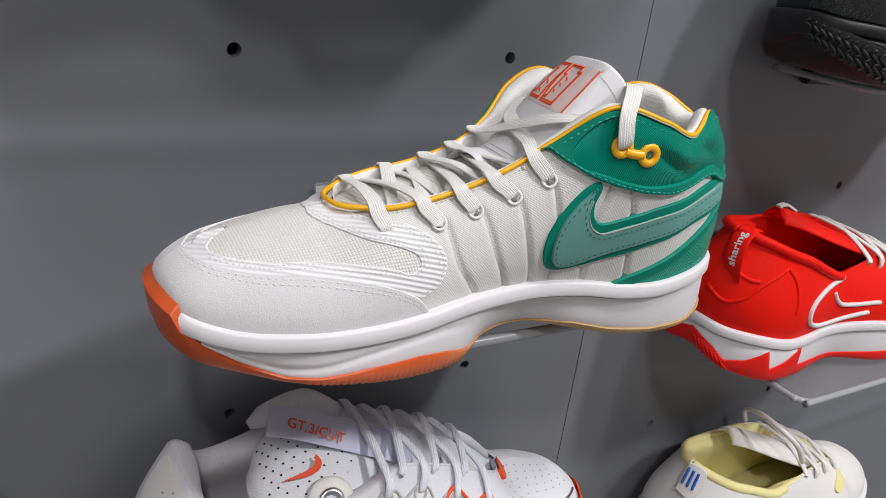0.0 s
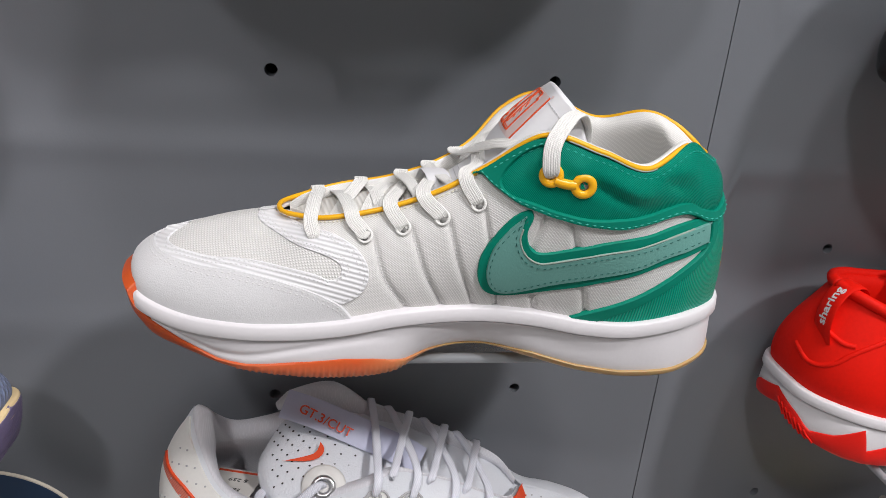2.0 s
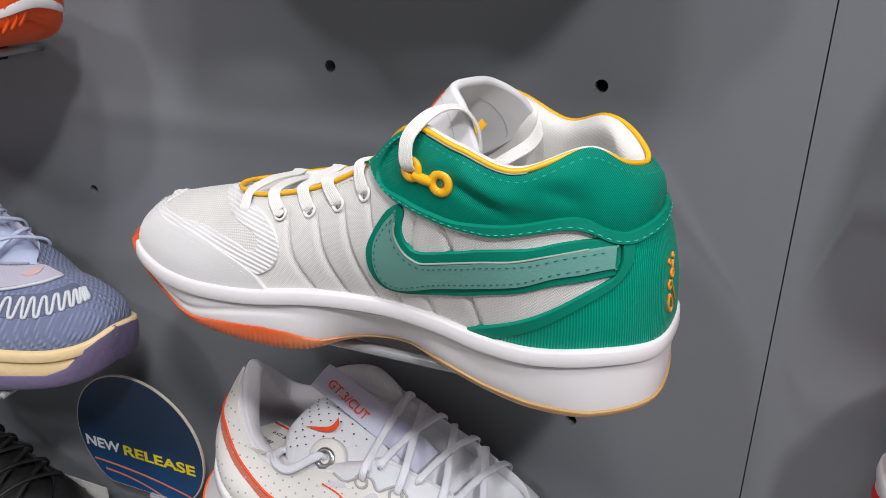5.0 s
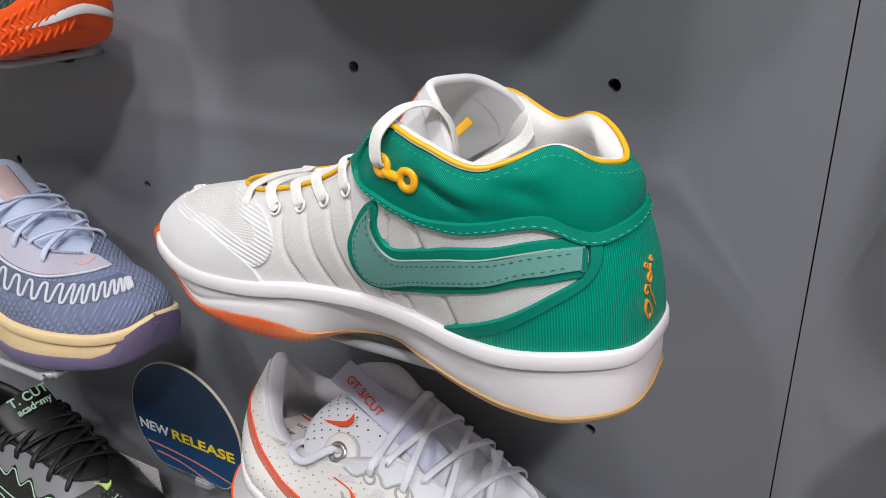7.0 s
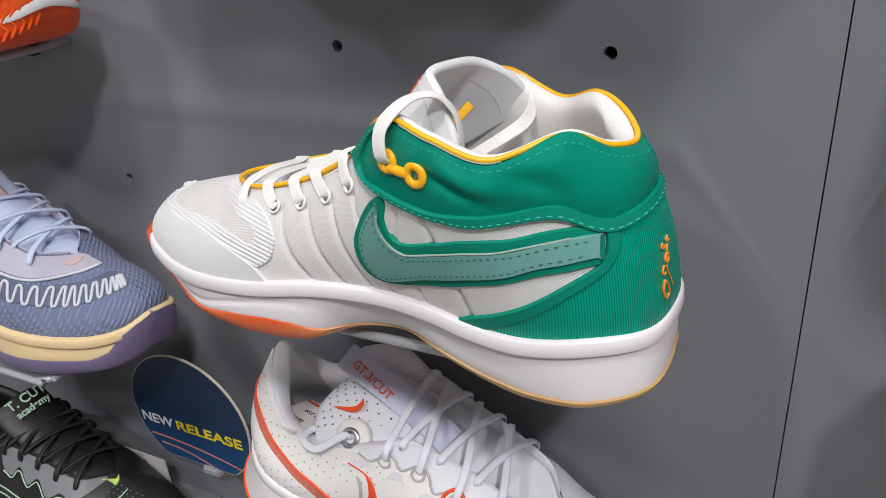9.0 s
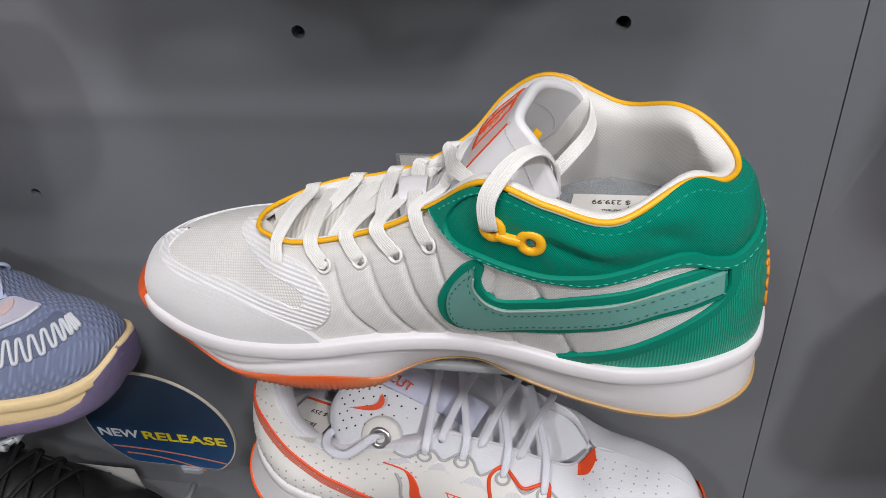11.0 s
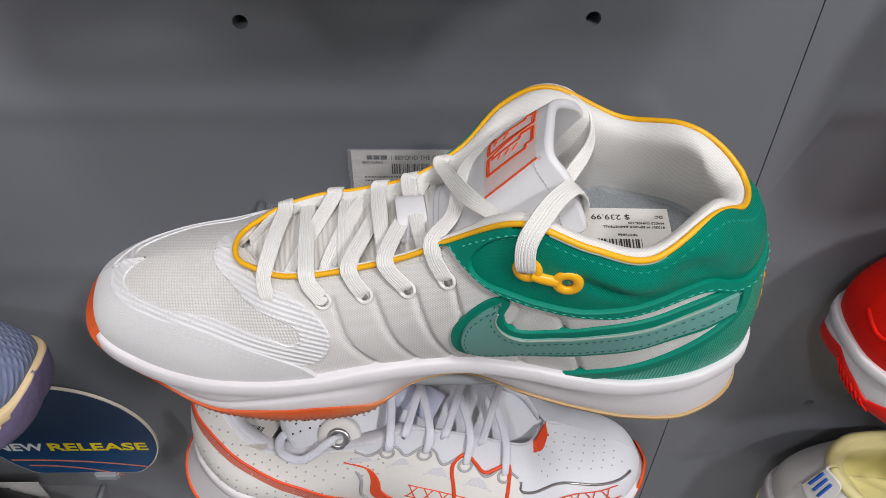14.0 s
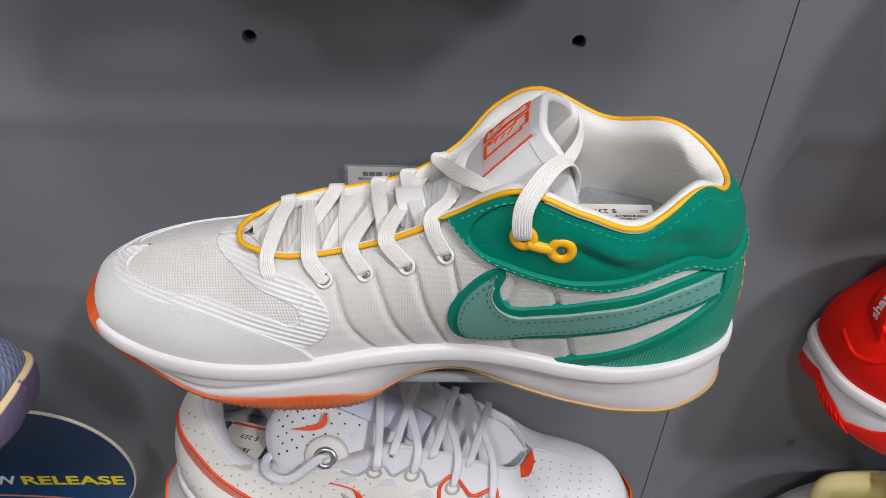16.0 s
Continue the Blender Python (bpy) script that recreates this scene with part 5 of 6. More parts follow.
def low_shoe(name, m, label, body, foam, rubber, inside, lace_mat, tongue_mat=None, seam=FLAT_SEAM, foot=FLAT_FOOT, tuck=FLAT_TUCK, crossings=5, tread=0.0, rim=None, laces=True, flap=None, eyes=None, sides=(LOW_NEAR, LOW_FAR), collar=0.007):
    one, two = sides
    shoe = thing(name, m, label, "shoe")
    part("upper", mesh(*upper(one, two, None, 141, 25)), body, shoe)
    part("midsole", sharpen(mesh(*midsole(one, two, foot, seam, tuck, 150)), 50), foam, shoe)
    part("outsole", sharpen(mesh(*outsole(one, two, foot, seam, tuck, 300 if tread else 150, tread)), 50), rubber, shoe)
    part("lining", mesh(*lining(one, two, n=80, roll=collar)), inside, shoe)
    part("insole", mesh(*insole(one, two, n=60)), inside, shoe)
    rows = [(-0.090, -0.004, 0.072, 0.014, 0, 1, 0), (-0.065, -0.004, 0.081, 0.023, 0, 1, 0), (-0.035, -0.004, 0.096, 0.027, 0, 1, 0), (-0.008, -0.004, 0.112, 0.028, 0, 1, 0),
            (0.012, -0.004, 0.127, 0.029, 0, 1, 0), (0.026, -0.004, 0.141, 0.029, 0, 1, 0), (0.032, -0.004, 0.146, 0.027, 0, 1, 0)]
    rows = flap or rows
    t = part("tongue", mesh(*tongue(rows, 0.006, np.linspace(0.003, 0.010, 50)[:, None])), tongue_mat or body, shoe)
    if rim:
        loop = ring(one, two, 70, lambda last, u: last.top(3 + u * 11 / 14) + up(0 * u + 0.0003))
        part("piping", mesh(*tube(loop, 0.0013, 200, 6, closed=True)), rim, shoe)
    if laces:
        for u, eye in eyes or [(u, 0.84) for u in np.linspace(4.1, 8.0, crossings)]:
            for a, b in ((one, two), (two, one)):
                w = min(u + 0.75, 8.6)
                n1, n2 = a.normal(u, 0.85), b.normal(w, 0.95)
                mid = (a.top(u) + b.top(w)) / 2 + UP * (0.008 if a is one else 0.006)
                pts = [surf(a, u, eye, -0.001), surf(a, u, eye + 0.05, 0.0030), a.top(u) + UP * 0.0035, mid, b.top(w) + UP * 0.002, surf(b, w, 0.93, -0.003)]
                part("lace", sharpen(mesh(*strap(pts, [n1, n1, UP, UP, UP, n2], 0.0052, 0.0020, 30, 3)), 70), lace_mat, shoe)
    return shoe, t


SYN_WHITE = plain("off_white_synthetic", (0.80, 0.79, 0.76), 0.45)
ORANGE = plain("bright_orange_rubber", (0.90, 0.10, 0.008), 0.4)
RED = plain("red_textile", (0.86, 0.010, 0.003), 0.6, vary=0.12, spec=0.15)
RED_RUBBER = plain("red_rubber", (0.80, 0.012, 0.006), 0.45, spec=0.3)
GREY_MESH = weave("pale_grey_mesh", (0.72, 0.72, 0.76), 0.0014, 0.0001, dark=0.10)
COOL_WHITE = plain("cool_white_mesh", (0.74, 0.765, 0.81), 0.5, fine=900, bump=0.0003)
LILAC_LACE = ribs("pale_lilac_lace", (0.80, 0.82, 0.90), 0.0011, 0.0002, (0, 0, 30), dark=0.08, rough=0.8)
BLUE = weave("slate_blue_mesh", (0.24, 0.29, 0.46), 0.0035, 0.0010, dark=0.4)
CREAM = plain("cream_foam", (0.78, 0.60, 0.33), 0.6, fine=250, bump=0.0006)
PURPLE = plain("dusk_purple_rubber", (0.16, 0.13, 0.24), 0.4, fine=120, bump=0.0012)
LILAC = plain("lilac_grey_knit", (0.46, 0.45, 0.54), 0.8, fine=900, bump=0.0004)
SKY = plain("pale_blue_textile", (0.52, 0.60, 0.78), 0.7)
BLACK_TEX = plain("black_textile", (0.012, 0.012, 0.013), 0.5)
DARK_KNIT = weave("dark_green_knit", (0.05, 0.10, 0.09), 0.0025, 0.0008, dark=0.7)
LEMON = plain("pale_yellow_foam", (0.84, 0.77, 0.36), 0.6)
BLACK_LACE = plain("black_lace", (0.01, 0.01, 0.011), 0.6)

WHITE_PLACE = pose(0.0917, -0.0703, 1.042, 0, -5.85, 178.9) @ Matrix.Diagonal((1.06, 1.03, 1.0, 1))
FLAP_WAY = WHITE_PLACE.to_3x3().inverted() @ Vector((0, 1, 0.30))
WHITE_FLAP = [(*(WHITE_PLACE.inverted() @ Vector(p)), w, *FLAP_WAY) for *p, w in ((0.190, -0.067, 1.1030, 0.018), (0.150, -0.066, 1.1195, 0.028), (0.115, -0.064, 1.135, 0.034), (0.082, -0.062, 1.149, 0.040),
              (0.050, -0.063, 1.158, 0.040), (0.024, -0.066, 1.1565, 0.036), (0.004, -0.071, 1.149, 0.032), (-0.004, -0.072, 1.141, 0.024))]
white_shoe, white_tongue = low_shoe("running_shoe", WHITE_PLACE, "white low basketball shoe with orange accents and lilac laces", COOL_WHITE, FOAM, ORANGE, GREY_MESH, LILAC_LACE, seam=table([(0, 0.052), (0.7, 0.046), (1.2, 0.020), (2, 0.012), (7, 0.011), (9, 0.006), (10.5, 0.002), (12, 0.003), (13, 0.006), (14, 0.0115)]), tuck=lambda u: lerp_row([0.004, 0.003, 0.002, 0.001, 0, 0, 0.001, 0.004, 0.006, 0.003, 0, -0.003, -0.006, -0.009, -0.010], u), flap=WHITE_FLAP, sides=(WHITE_NEAR, WHITE_SIDE), collar=0.010, eyes=[(4.86, 0.71), (6.05, 0.73), (7.33, 0.78), (8.62, 0.85)])
RED_PLACE = pose(0.540, -0.064, 1.160, 0, 0, 180)
RED_SEAM = table([(0, 0.02), (4, 0.012), (9.0, 0.011), (10.26, 0.012), (10.32, 0.031), (11.0, 0.019), (11.62, 0.013), (11.68, 0.033), (12.3, 0.021), (12.8, 0.017), (13.2, 0.026), (14, 0.036)])
RED_FOOT = lambda u: lerp_row([0.012, 0.008, 0.004, 0.001, 0, 0, 0.001, 0.003, 0.004, 0.002, 0, 0, 0.003, 0.010, 0.020], u)
BLACK_SEAM = table([(0, 0.02), (4, 0.012), (10, 0.014), (11, 0.020), (12, 0.030), (13, 0.040), (14, 0.046)])
BLACK_FOOT = lambda u: lerp_row([0.012, 0.008, 0.004, 0.001, 0, 0, 0.001, 0.003, 0.004, 0.002, 0, 0.002, 0.008, 0.020, 0.030], u)
red_shoe, red_tongue = low_shoe("red_shoe", RED_PLACE, "bright red low basketball shoe with white midsole", RED, FOAM, RED_RUBBER, RED, SYN_WHITE, seam=RED_SEAM, foot=RED_FOOT, flap=BACK_FLAP, sides=(RED_NEAR, RED_SIDE), eyes=[(4.3, 0.84), (5.4, 0.84), (6.4, 0.84)])
yellow_shoe, _ = low_shoe("yellow_shoe", pose(0.572, -0.066, 0.912, 0, 0, 180), "white and pale yellow low basketball shoe", SYN_WHITE, FOAM, LEMON, LEMON, SYN_WHITE, rim=SYN_WHITE, flap=BACK_FLAP, sides=(RED_NEAR, RED_SIDE), collar=0.011, eyes=[(4.3, 0.84), (5.4, 0.84), (6.4, 0.84)])
black_shoe, _ = low_shoe("black_shoe", pose(0.548, -0.075, 1.410, 0, 0, 180), "black low basketball shoe with ridged black sole", BLACK_TEX, BLACK, BLACK, BLACK_TEX, BLACK_LACE, foot=BLACK_FOOT, seam=BLACK_SEAM)
blue_shoe, blue_tongue = low_shoe("blue_shoe", pose(-0.312, -0.080, 1.157, 0, 0, 180), "slate blue and lilac mesh shoe with cream midsole and purple sole", BLUE, CREAM, PURPLE, LILAC, SKY, SKY, crossings=4, seam=table([(0, 0.046), (0.6, 0.042), (1.1, 0.036), (1.6, 0.022), (2.2, 0.016), (4, 0.014), (14, 0.013)]))
ORANGE_SEAM = table([(0, 0.072), (0.6, 0.068), (1.2, 0.056), (2, 0.044), (3, 0.036), (6, 0.027), (14, 0.022)])
ORANGE_FOOT = lambda u: lerp_row([0.030, 0.022, 0.014, 0.007, 0.002, 0.0005, 0.001, 0.003, 0.004, 0.002, 0, 0, 0.001, 0.004, 0.010], u)
orange_shoe, _ = low_shoe("orange_soled_shoe", pose(-0.343, -0.070, 1.397, 0, 0, 180), "dark green knit shoe with white midsole and bright orange sole", DARK_KNIT, FOAM, ORANGE, BLACK_TEX, BLACK_LACE, seam=ORANGE_SEAM, foot=ORANGE_FOOT)
black_green_shoe, black_green_tongue = low_shoe("black_green_shoe", pose(-0.355, -0.085, 0.904, 0, 0, 180), "black low basketball shoe with mint green details", BLACK_TEX, BLACK, BLACK, BLACK_TEX, BLACK_LACE)
low_shoe("grey_shoe", pose(0.085, -0.085, 1.548, 0, 0, 180), "grey low shoe on the shelf over the high-top", GREY_MESH, FOAM, BLACK, BLACK_TEX, BLACK_LACE)
for sx, sz in ((0.0935, 1.2725), (0.0935, 1.030), (0.545, 1.1525), (0.56, 0.9045), (0.53, 1.406), (-0.33, 1.15), (-0.33, 1.395), (-0.33, 0.897), (0.0935, 1.541)):
    shelf(sx, sz, *((0.090, 0.130) if sz in (1.406, 1.395) else (0.138, 0.205)))


# ---------- signs and cards ----------
def navy_print():
    """Print that runs from navy at the top to a brighter blue at the foot, with faint clouds."""
    m = Mat("navy_print", (0.010, 0.035, 0.085), 0.42)
    sep = m.n.new("ShaderNodeSeparateXYZ")
    m.l.new(m.co, sep.inputs[0])
    k = m.n.new("ShaderNodeMapRange")
    k.inputs[1].default_value, k.inputs[2].default_value = -0.060, 0.02
    m.l.new(m.math("ADD", sep.outputs[1], m.math("MULTIPLY", m.noise(30, 4), 0.03)), k.inputs[0])
    m.base(m.mix(k.outputs[0], (0.012, 0.085, 0.24), (0.008, 0.028, 0.070)))
    m.bump(m.noise(300, 2), 0.00004)
    return m.m


NAVY = navy_print()
CREAM_EDGE = plain("cream_board_edge", (0.62, 0.57, 0.47), 0.6)
YELLOW_INK = plain("yellow_ink", (0.75, 0.60, 0.01), 0.5)
PALE_INK = plain("white_ink", (0.68, 0.70, 0.72), 0.5)
CORAL_INK = plain("coral_ink", (0.62, 0.20, 0.14), 0.5)


def round_sign():
    ob = thing("round_sign", pose(-0.205, -0.030, 1.037, 90, 0, 0), "navy round sign with new release lettering and coral lines", "sign")
    q = np.linspace(0, 2 * np.pi, 72, endpoint=False)
    R = 0.0735
    c = np.stack([R * np.cos(q), R * np.sin(q)], 1)
    c[:, 1] = np.maximum(c[:, 1], -0.058)
    for nm, r0, z0, z1, mt in (("board", 1.0, -0.0012, 0.0012, CREAM_EDGE), ("print_face", 0.985, 0.0012, 0.0015, NAVY)):
        a = np.c_[c * r0, 0 * q + z0]
        b = np.c_[c * r0, 0 * q + z1]
        n = len(q)
        v = np.vstack([a, b])
        f = [tuple(range(n))[::-1], tuple(range(n, 2 * n))] + [(i, (i + 1) % n, n + (i + 1) % n, n + i) for i in range(n)]
        part(nm, mesh(v, f, smooth=False), mt, ob)
    part("lettering", text_mesh("NEW", 0.0160, pose(-0.0670, -0.0185, 0.0016), align="LEFT", bold=0.0004, width=0.0415), PALE_INK, ob, "white capitals")
    part("lettering", text_mesh("RELEASE", 0.0160, pose(-0.0215, -0.0185, 0.0016), align="LEFT", bold=0.0004, width=0.0835), YELLOW_INK, ob, "yellow capitals")
    for k, (y0, x0, x1, drop) in enumerate(((-0.034, -0.060, 0.055, 0.013), (-0.0435, -0.048, 0.030, 0.018))):
        x = np.linspace(x0, x1, 24)
        y = y0 - drop * ((x - x0) / (x1 - x0)) ** 2.2
        P = np.stack([np.c_[x, y - 0.0012, 0 * x + 0.0017], np.c_[x, y + 0.0012, 0 * x + 0.0017]], 1)
        part("coral_line", mesh(*grid(P), smooth=False), CORAL_INK, ob, "thin coral curve")
    part("stand", box(0.004, -0.066, -0.005, 0.026, -0.0565, 0.005, 0.002), RIM, ob, "grey plastic clip foot")


round_sign()


def info_card(m, w, h, seed, rows, label, lines):
    """A printed shelf card in a clear holder."""
    ob = thing("info_card", m, label, "card")
    part("card", box(0, -0.0006, 0, w, 0, h), CARD, ob)
    part("holder", box(-0.002, -0.0034, -0.003, w + 0.002, -0.0016, h + 0.003, 0.0007), CLEAR, ob, "clear plastic sleeve")
    flat = pose(0, -0.0009, 0, 90, 0, 0)
    part("code_bars", mesh(*lifted(barcode(rows[2], rows[3], seed), flat @ pose(rows[0], rows[1], 0)), smooth=False, fix=False), INK, ob)
    rnd = random.Random(seed)
    strokes = []
    for x0, y0, x1, t in lines:
        x = x0
        while x < x1:
            s = rnd.uniform(0.0010, 0.0022) * t / 0.0016
            strokes.append((x, y0, min(x + s, x1), y0 + t))
            x += s + 0.0006
    part("small_print", mesh(*lifted(bars(strokes), flat), smooth=False, fix=False), INK, ob)
    return ob


CLEAR = Mat("clear_sleeve", (0.8, 0.82, 0.85), 0.08)
CLEAR.b.inputs["Alpha"].default_value = 0.12
CLEAR = CLEAR.m
card = info_card(pose(0.0525, -0.0030, 1.268), 0.085, 0.0495, 5, (0.0245, 0.0318, 0.0240, 0.0082), "white shelf card in a clear holder behind the high-top", [(0.0095, 0.0432, 0.0222, 0.0032), (0.0075, 0.0290, 0.032, 0.0011), (0.0075, 0.0262, 0.022, 0.0011), (0.030, 0.0302, 0.042, 0.0010)])
part("lettering", text_mesh("1 BEYOND THE GAM", 0.0045, pose(0.0238, -0.0010, 0.0432, 90, 0, 0), align="LEFT", width=0.0325), INK, card)
part("lettering", text_mesh("GREY/PURPLE", 0.0026, pose(0.0061, -0.0010, 0.0402, 90, 0, 0), align="LEFT", width=0.0131), INK, card)
info_card(pose(-0.330, -0.036, 0.920), 0.078, 0.052, 6, (0.02, 0.02, 0.03, 0.01), "white shelf card in a clear holder beside the black shoe", [(0.006, 0.040, 0.05, 0.003), (0.006, 0.032, 0.04, 0.002)])


# ---------- details of the low shoes (their far side faces the shop) ----------
SIDE = LOW_FAR
METAL = Mat("nickel_eyelet", (0.55, 0.55, 0.56), 0.28, metal=1.0)
METAL = METAL.bump(METAL.noise(400, 2), 0.0001).m
LILAC_TAPE = plain("lilac_tape", (0.56, 0.58, 0.74), 0.55)
RED_LINE = plain("orange_red_print", (0.80, 0.075, 0.015), 0.45)
GREY_TRIM = plain("silver_grey_trim", (0.42, 0.42, 0.43), 0.4)
PINK_BAND = ribs("red_hatched_film", (0.72, 0.20, 0.14), 0.0014, 0.0002, (0, 30, 30), dark=0.4)
MINT = plain("mint_print", (0.44, 0.66, 0.48), 0.5)


def cord(shoe, name, line, r, material, lift=0.0006, n=60, label="", last=None):
    last = last or SIDE
    return part(name, mesh(*tube([surf(last, a, b, lift) for a, b in smooth_line(line, max(8, n // 4))], r, n, 6)), material, shoe, label)


def dots(shoe, spots, r, material, last=None, lift=0.0004):
    last = last or SIDE
    return tagged(part("perforation", mesh(*merge(*[disc_on(last, a, b, lift, r, 8) for a, b in spots]), smooth=False), material, shoe), kind="stuff")


def into(m, *p):
    return np.array(m.inverted() @ Vector(p))


EYE = EYE_OUT = None


def white_cord(*a, **k):
    return cord(*a, last=WHITE_SIDE, **k)


def dress_white():
    s = white_shoe
    quarter = part("quarter_overlay", mesh(*panel(WHITE_SIDE, [(13.9, 0.90), (13.3, 0.93), (12, 0.93), (10.8, 0.95), (9.9, 0.985), (9.4, 0.96), (9.1, 0.86), (8.75, 0.90), (8.3, 0.86), (7.9, 0.74), (7.45, 0.84), (7.05, 0.82), (6.7, 0.69), (6.2, 0.80), (5.8, 0.76), (5.4, 0.66), (4.9, 0.78),
                                                         (4.45, 0.70), (4.3, 0.45), (4.6, 0.2), (5.5, 0.03), (8, 0.02), (11, 0.02), (13.9, 0.02)], 0.0012, 300, 0.004)), SYN_WHITE, s, "smooth off-white overlay with scalloped edge")
    white_cord(s, "heel_line", [(13.9, 0.55), (13.4, 0.57), (12.8, 0.64), (12.2, 0.66), (11.4, 0.62), (10.5, 0.46), (9.9, 0.28), (9.3, 0.11), (8.7, 0.03)], 0.0011, RED_LINE, 0.0014, 90, "orange-red line")
    band = [(13.9, 0.53), (13.4, 0.55), (12.8, 0.62), (12.2, 0.64), (11.4, 0.60), (10.5, 0.44), (9.9, 0.26), (9.3, 0.09), (9.3, 0.04), (10.0, 0.14), (10.6, 0.33), (11.4, 0.50), (12.2, 0.55), (13.0, 0.52), (13.9, 0.46)]
    part("heel_band", mesh(*panel(WHITE_SIDE, band, 0.0016, 160)), PINK_BAND, s, "red hatched band")
    white_cord(s, "eyestay_edge", [(9.4, 0.96), (9.1, 0.86), (8.75, 0.90), (8.3, 0.86), (7.9, 0.74), (7.45, 0.84), (7.05, 0.82), (6.7, 0.69), (6.2, 0.80), (5.8, 0.76), (5.4, 0.66), (4.9, 0.78), (4.45, 0.70)], 0.0009, GREY_TRIM, 0.0013, 120, "grey moulded edge")
    for i in range(14):
        white_cord(s, "lattice_line", [(7.5 - 0.42 * i, 0.40), (7.25 - 0.42 * i, 0.24), (6.9 - 0.42 * i, 0.08)], 0.0004, RED_LINE, 0.0013, 14)
        white_cord(s, "lattice_line", [(7.5 - 0.42 * i, 0.24), (7.25 - 0.42 * i, 0.40)], 0.0004, RED_LINE, 0.0013, 8)
    for v in (0.40, 0.24, 0.08):
        white_cord(s, "lattice_line", [(7.55, v), (5.0, v), (3.0, v), (1.5, v)], 0.0004, RED_LINE, 0.0013, 30)
    white_cord(s, "lace_loop", [(6.2, 0.30), (6.3, 0.5), (6.42, 0.70), (6.1, 0.83), (5.75, 0.76), (5.45, 0.70), (5.1, 0.76), (4.75, 0.82), (4.72, 0.68), (4.8, 0.45), (4.85, 0.25)], 0.0013, RED_LINE, 0.0016, 80, "orange-red loop")
    part("side_stripe", mesh(*panel(WHITE_SIDE, [(9.5, 0.80), (9.5, 0.80), (9.05, 0.66), (8.7, 0.45), (8.5, 0.22), (8.2, 0.10), (7.6, 0.05), (6.5, 0.04), (7.6, 0.12), (8.15, 0.24), (8.4, 0.42), (8.85, 0.62)], 0.0022, 120)), RED_LINE, s, "orange-red curved stripe")
    # grey cord behind the stripe, drawn as its shadow
    white_cord(s, "stripe_shadow", [(9.2, 0.62), (8.95, 0.45), (8.75, 0.22), (8.5, 0.10)], 0.0012, GREY_TRIM, 0.0016, 40, "grey line")
    part("toe_tab", mesh(*panel(WHITE_SIDE, [(3.15, 0.90), (3.15, 0.90), (3.1, 0.998), (3.1, 0.998), (3.75, 0.998), (3.75, 0.998), (3.8, 0.90), (3.8, 0.90), (3.5, 0.85)], 0.0024, 80)), RED_LINE, s, "orange-red tab")
    white_cord(s, "toe_seam", [(4.35, 0.66), (4.3, 0.56), (3.4, 0.53), (2.4, 0.48), (1.5, 0.45), (0.9, 0.47)], 0.0011, METAL, 0.0005, 60, "silver welded seam")
    rnd = random.Random(2)
    spots = [(8.6 + 0.42 * i + 0.21 * (j % 2), 0.55 + 0.075 * j) for i in range(12) for j in range(5) if 0.52 + 0.04 * (12 - i) * 0 < 0.55 + 0.075 * j < 0.9]
    spots += [(9.6 + 0.45 * i + 0.2 * (j % 2), 0.08 + 0.07 * j) for i in range(9) for j in range(5) if 0.08 + 0.07 * j < 0.40 - 0.02 * i * 0]
    dots(s, spots, 0.0007, GREY_TRIM, WHITE_SIDE, 0.0016)
    dots(s, [(1.0 + 0.35 * i + 0.17 * (j % 2), 0.62 + 0.07 * j) for i in range(8) for j in range(5)], 0.0006, GREY_TRIM, WHITE_SIDE)
    for u, v in ((8.0, 0.66), (6.8, 0.60), (5.62, 0.57), (9.25, 0.80)):
        w = part("mesh_window", mesh(*panel(WHITE_SIDE, [(u - 0.33, v - 0.03), (u - 0.33, v - 0.03), (u - 0.14, v + 0.055), (u + 0.14, v + 0.055), (u + 0.36, v - 0.03), (u + 0.36, v - 0.03)], 0.0018, 60)), GREY_MESH, s, "pale mesh window")
    for u, v in ((8.62, 0.84), (7.33, 0.77), (6.05, 0.72), (4.86, 0.70)):
        part("eyelet", mesh(*torus_on(WHITE_SIDE, u, v, 0.0014, 0.0042, 0.0010, 0.6)), GREY_TRIM, s, "grey moulded eyelet")
    m = WHITE_PLACE
    global EYE, EYE_OUT
    EYE, EYE_OUT = into(m, 0.0384, -0.0985, 1.1466), unit(np.array(m.to_3x3().inverted() @ Vector((-0.1, -0.80, 0.60))))
    q, rr = np.linspace(0, 2 * np.pi, 36, endpoint=False), np.linspace(0, 2 * np.pi, 10, endpoint=False)
    ax = unit(np.cross(EYE_OUT, UP))
    ay = np.cross(EYE_OUT, ax)
    dd = np.cos(q)[:, None] * ax + np.sin(q)[:, None] * ay
    pad = np.stack([EYE + dd * a + EYE_OUT * b for a, b in ((0.0002, 0.0004), (0.008, 0.0004), (0.0130, -0.0002), (0.0142, -0.0018), (0.0138, -0.006))], 1)
    part("eyelet_tab", mesh(*grid(pad, close_u=True)), SYN_WHITE, s, "rounded off-white tab")
    nick = EYE + EYE_OUT * 0.001 + dd[:, None] * (0.0056 + 0.0022 * np.cos(rr))[None, :, None] + EYE_OUT * (0.0014 * np.sin(rr))[None, :, None]
    part("eyelet", mesh(*grid(nick, close_u=True, close_v=True)), METAL, s, "nickel eyelet")
    line = [into(m, *p) for p in ((0.0106, -0.0535, 1.1818), (0.020, -0.0560, 1.1800), (0.032, -0.0585, 1.1765), (0.055, -0.0630, 1.1675), (0.074, -0.0670, 1.1600), (0.092, -0.0710, 1.1530), (0.106, -0.0750, 1.1460))]
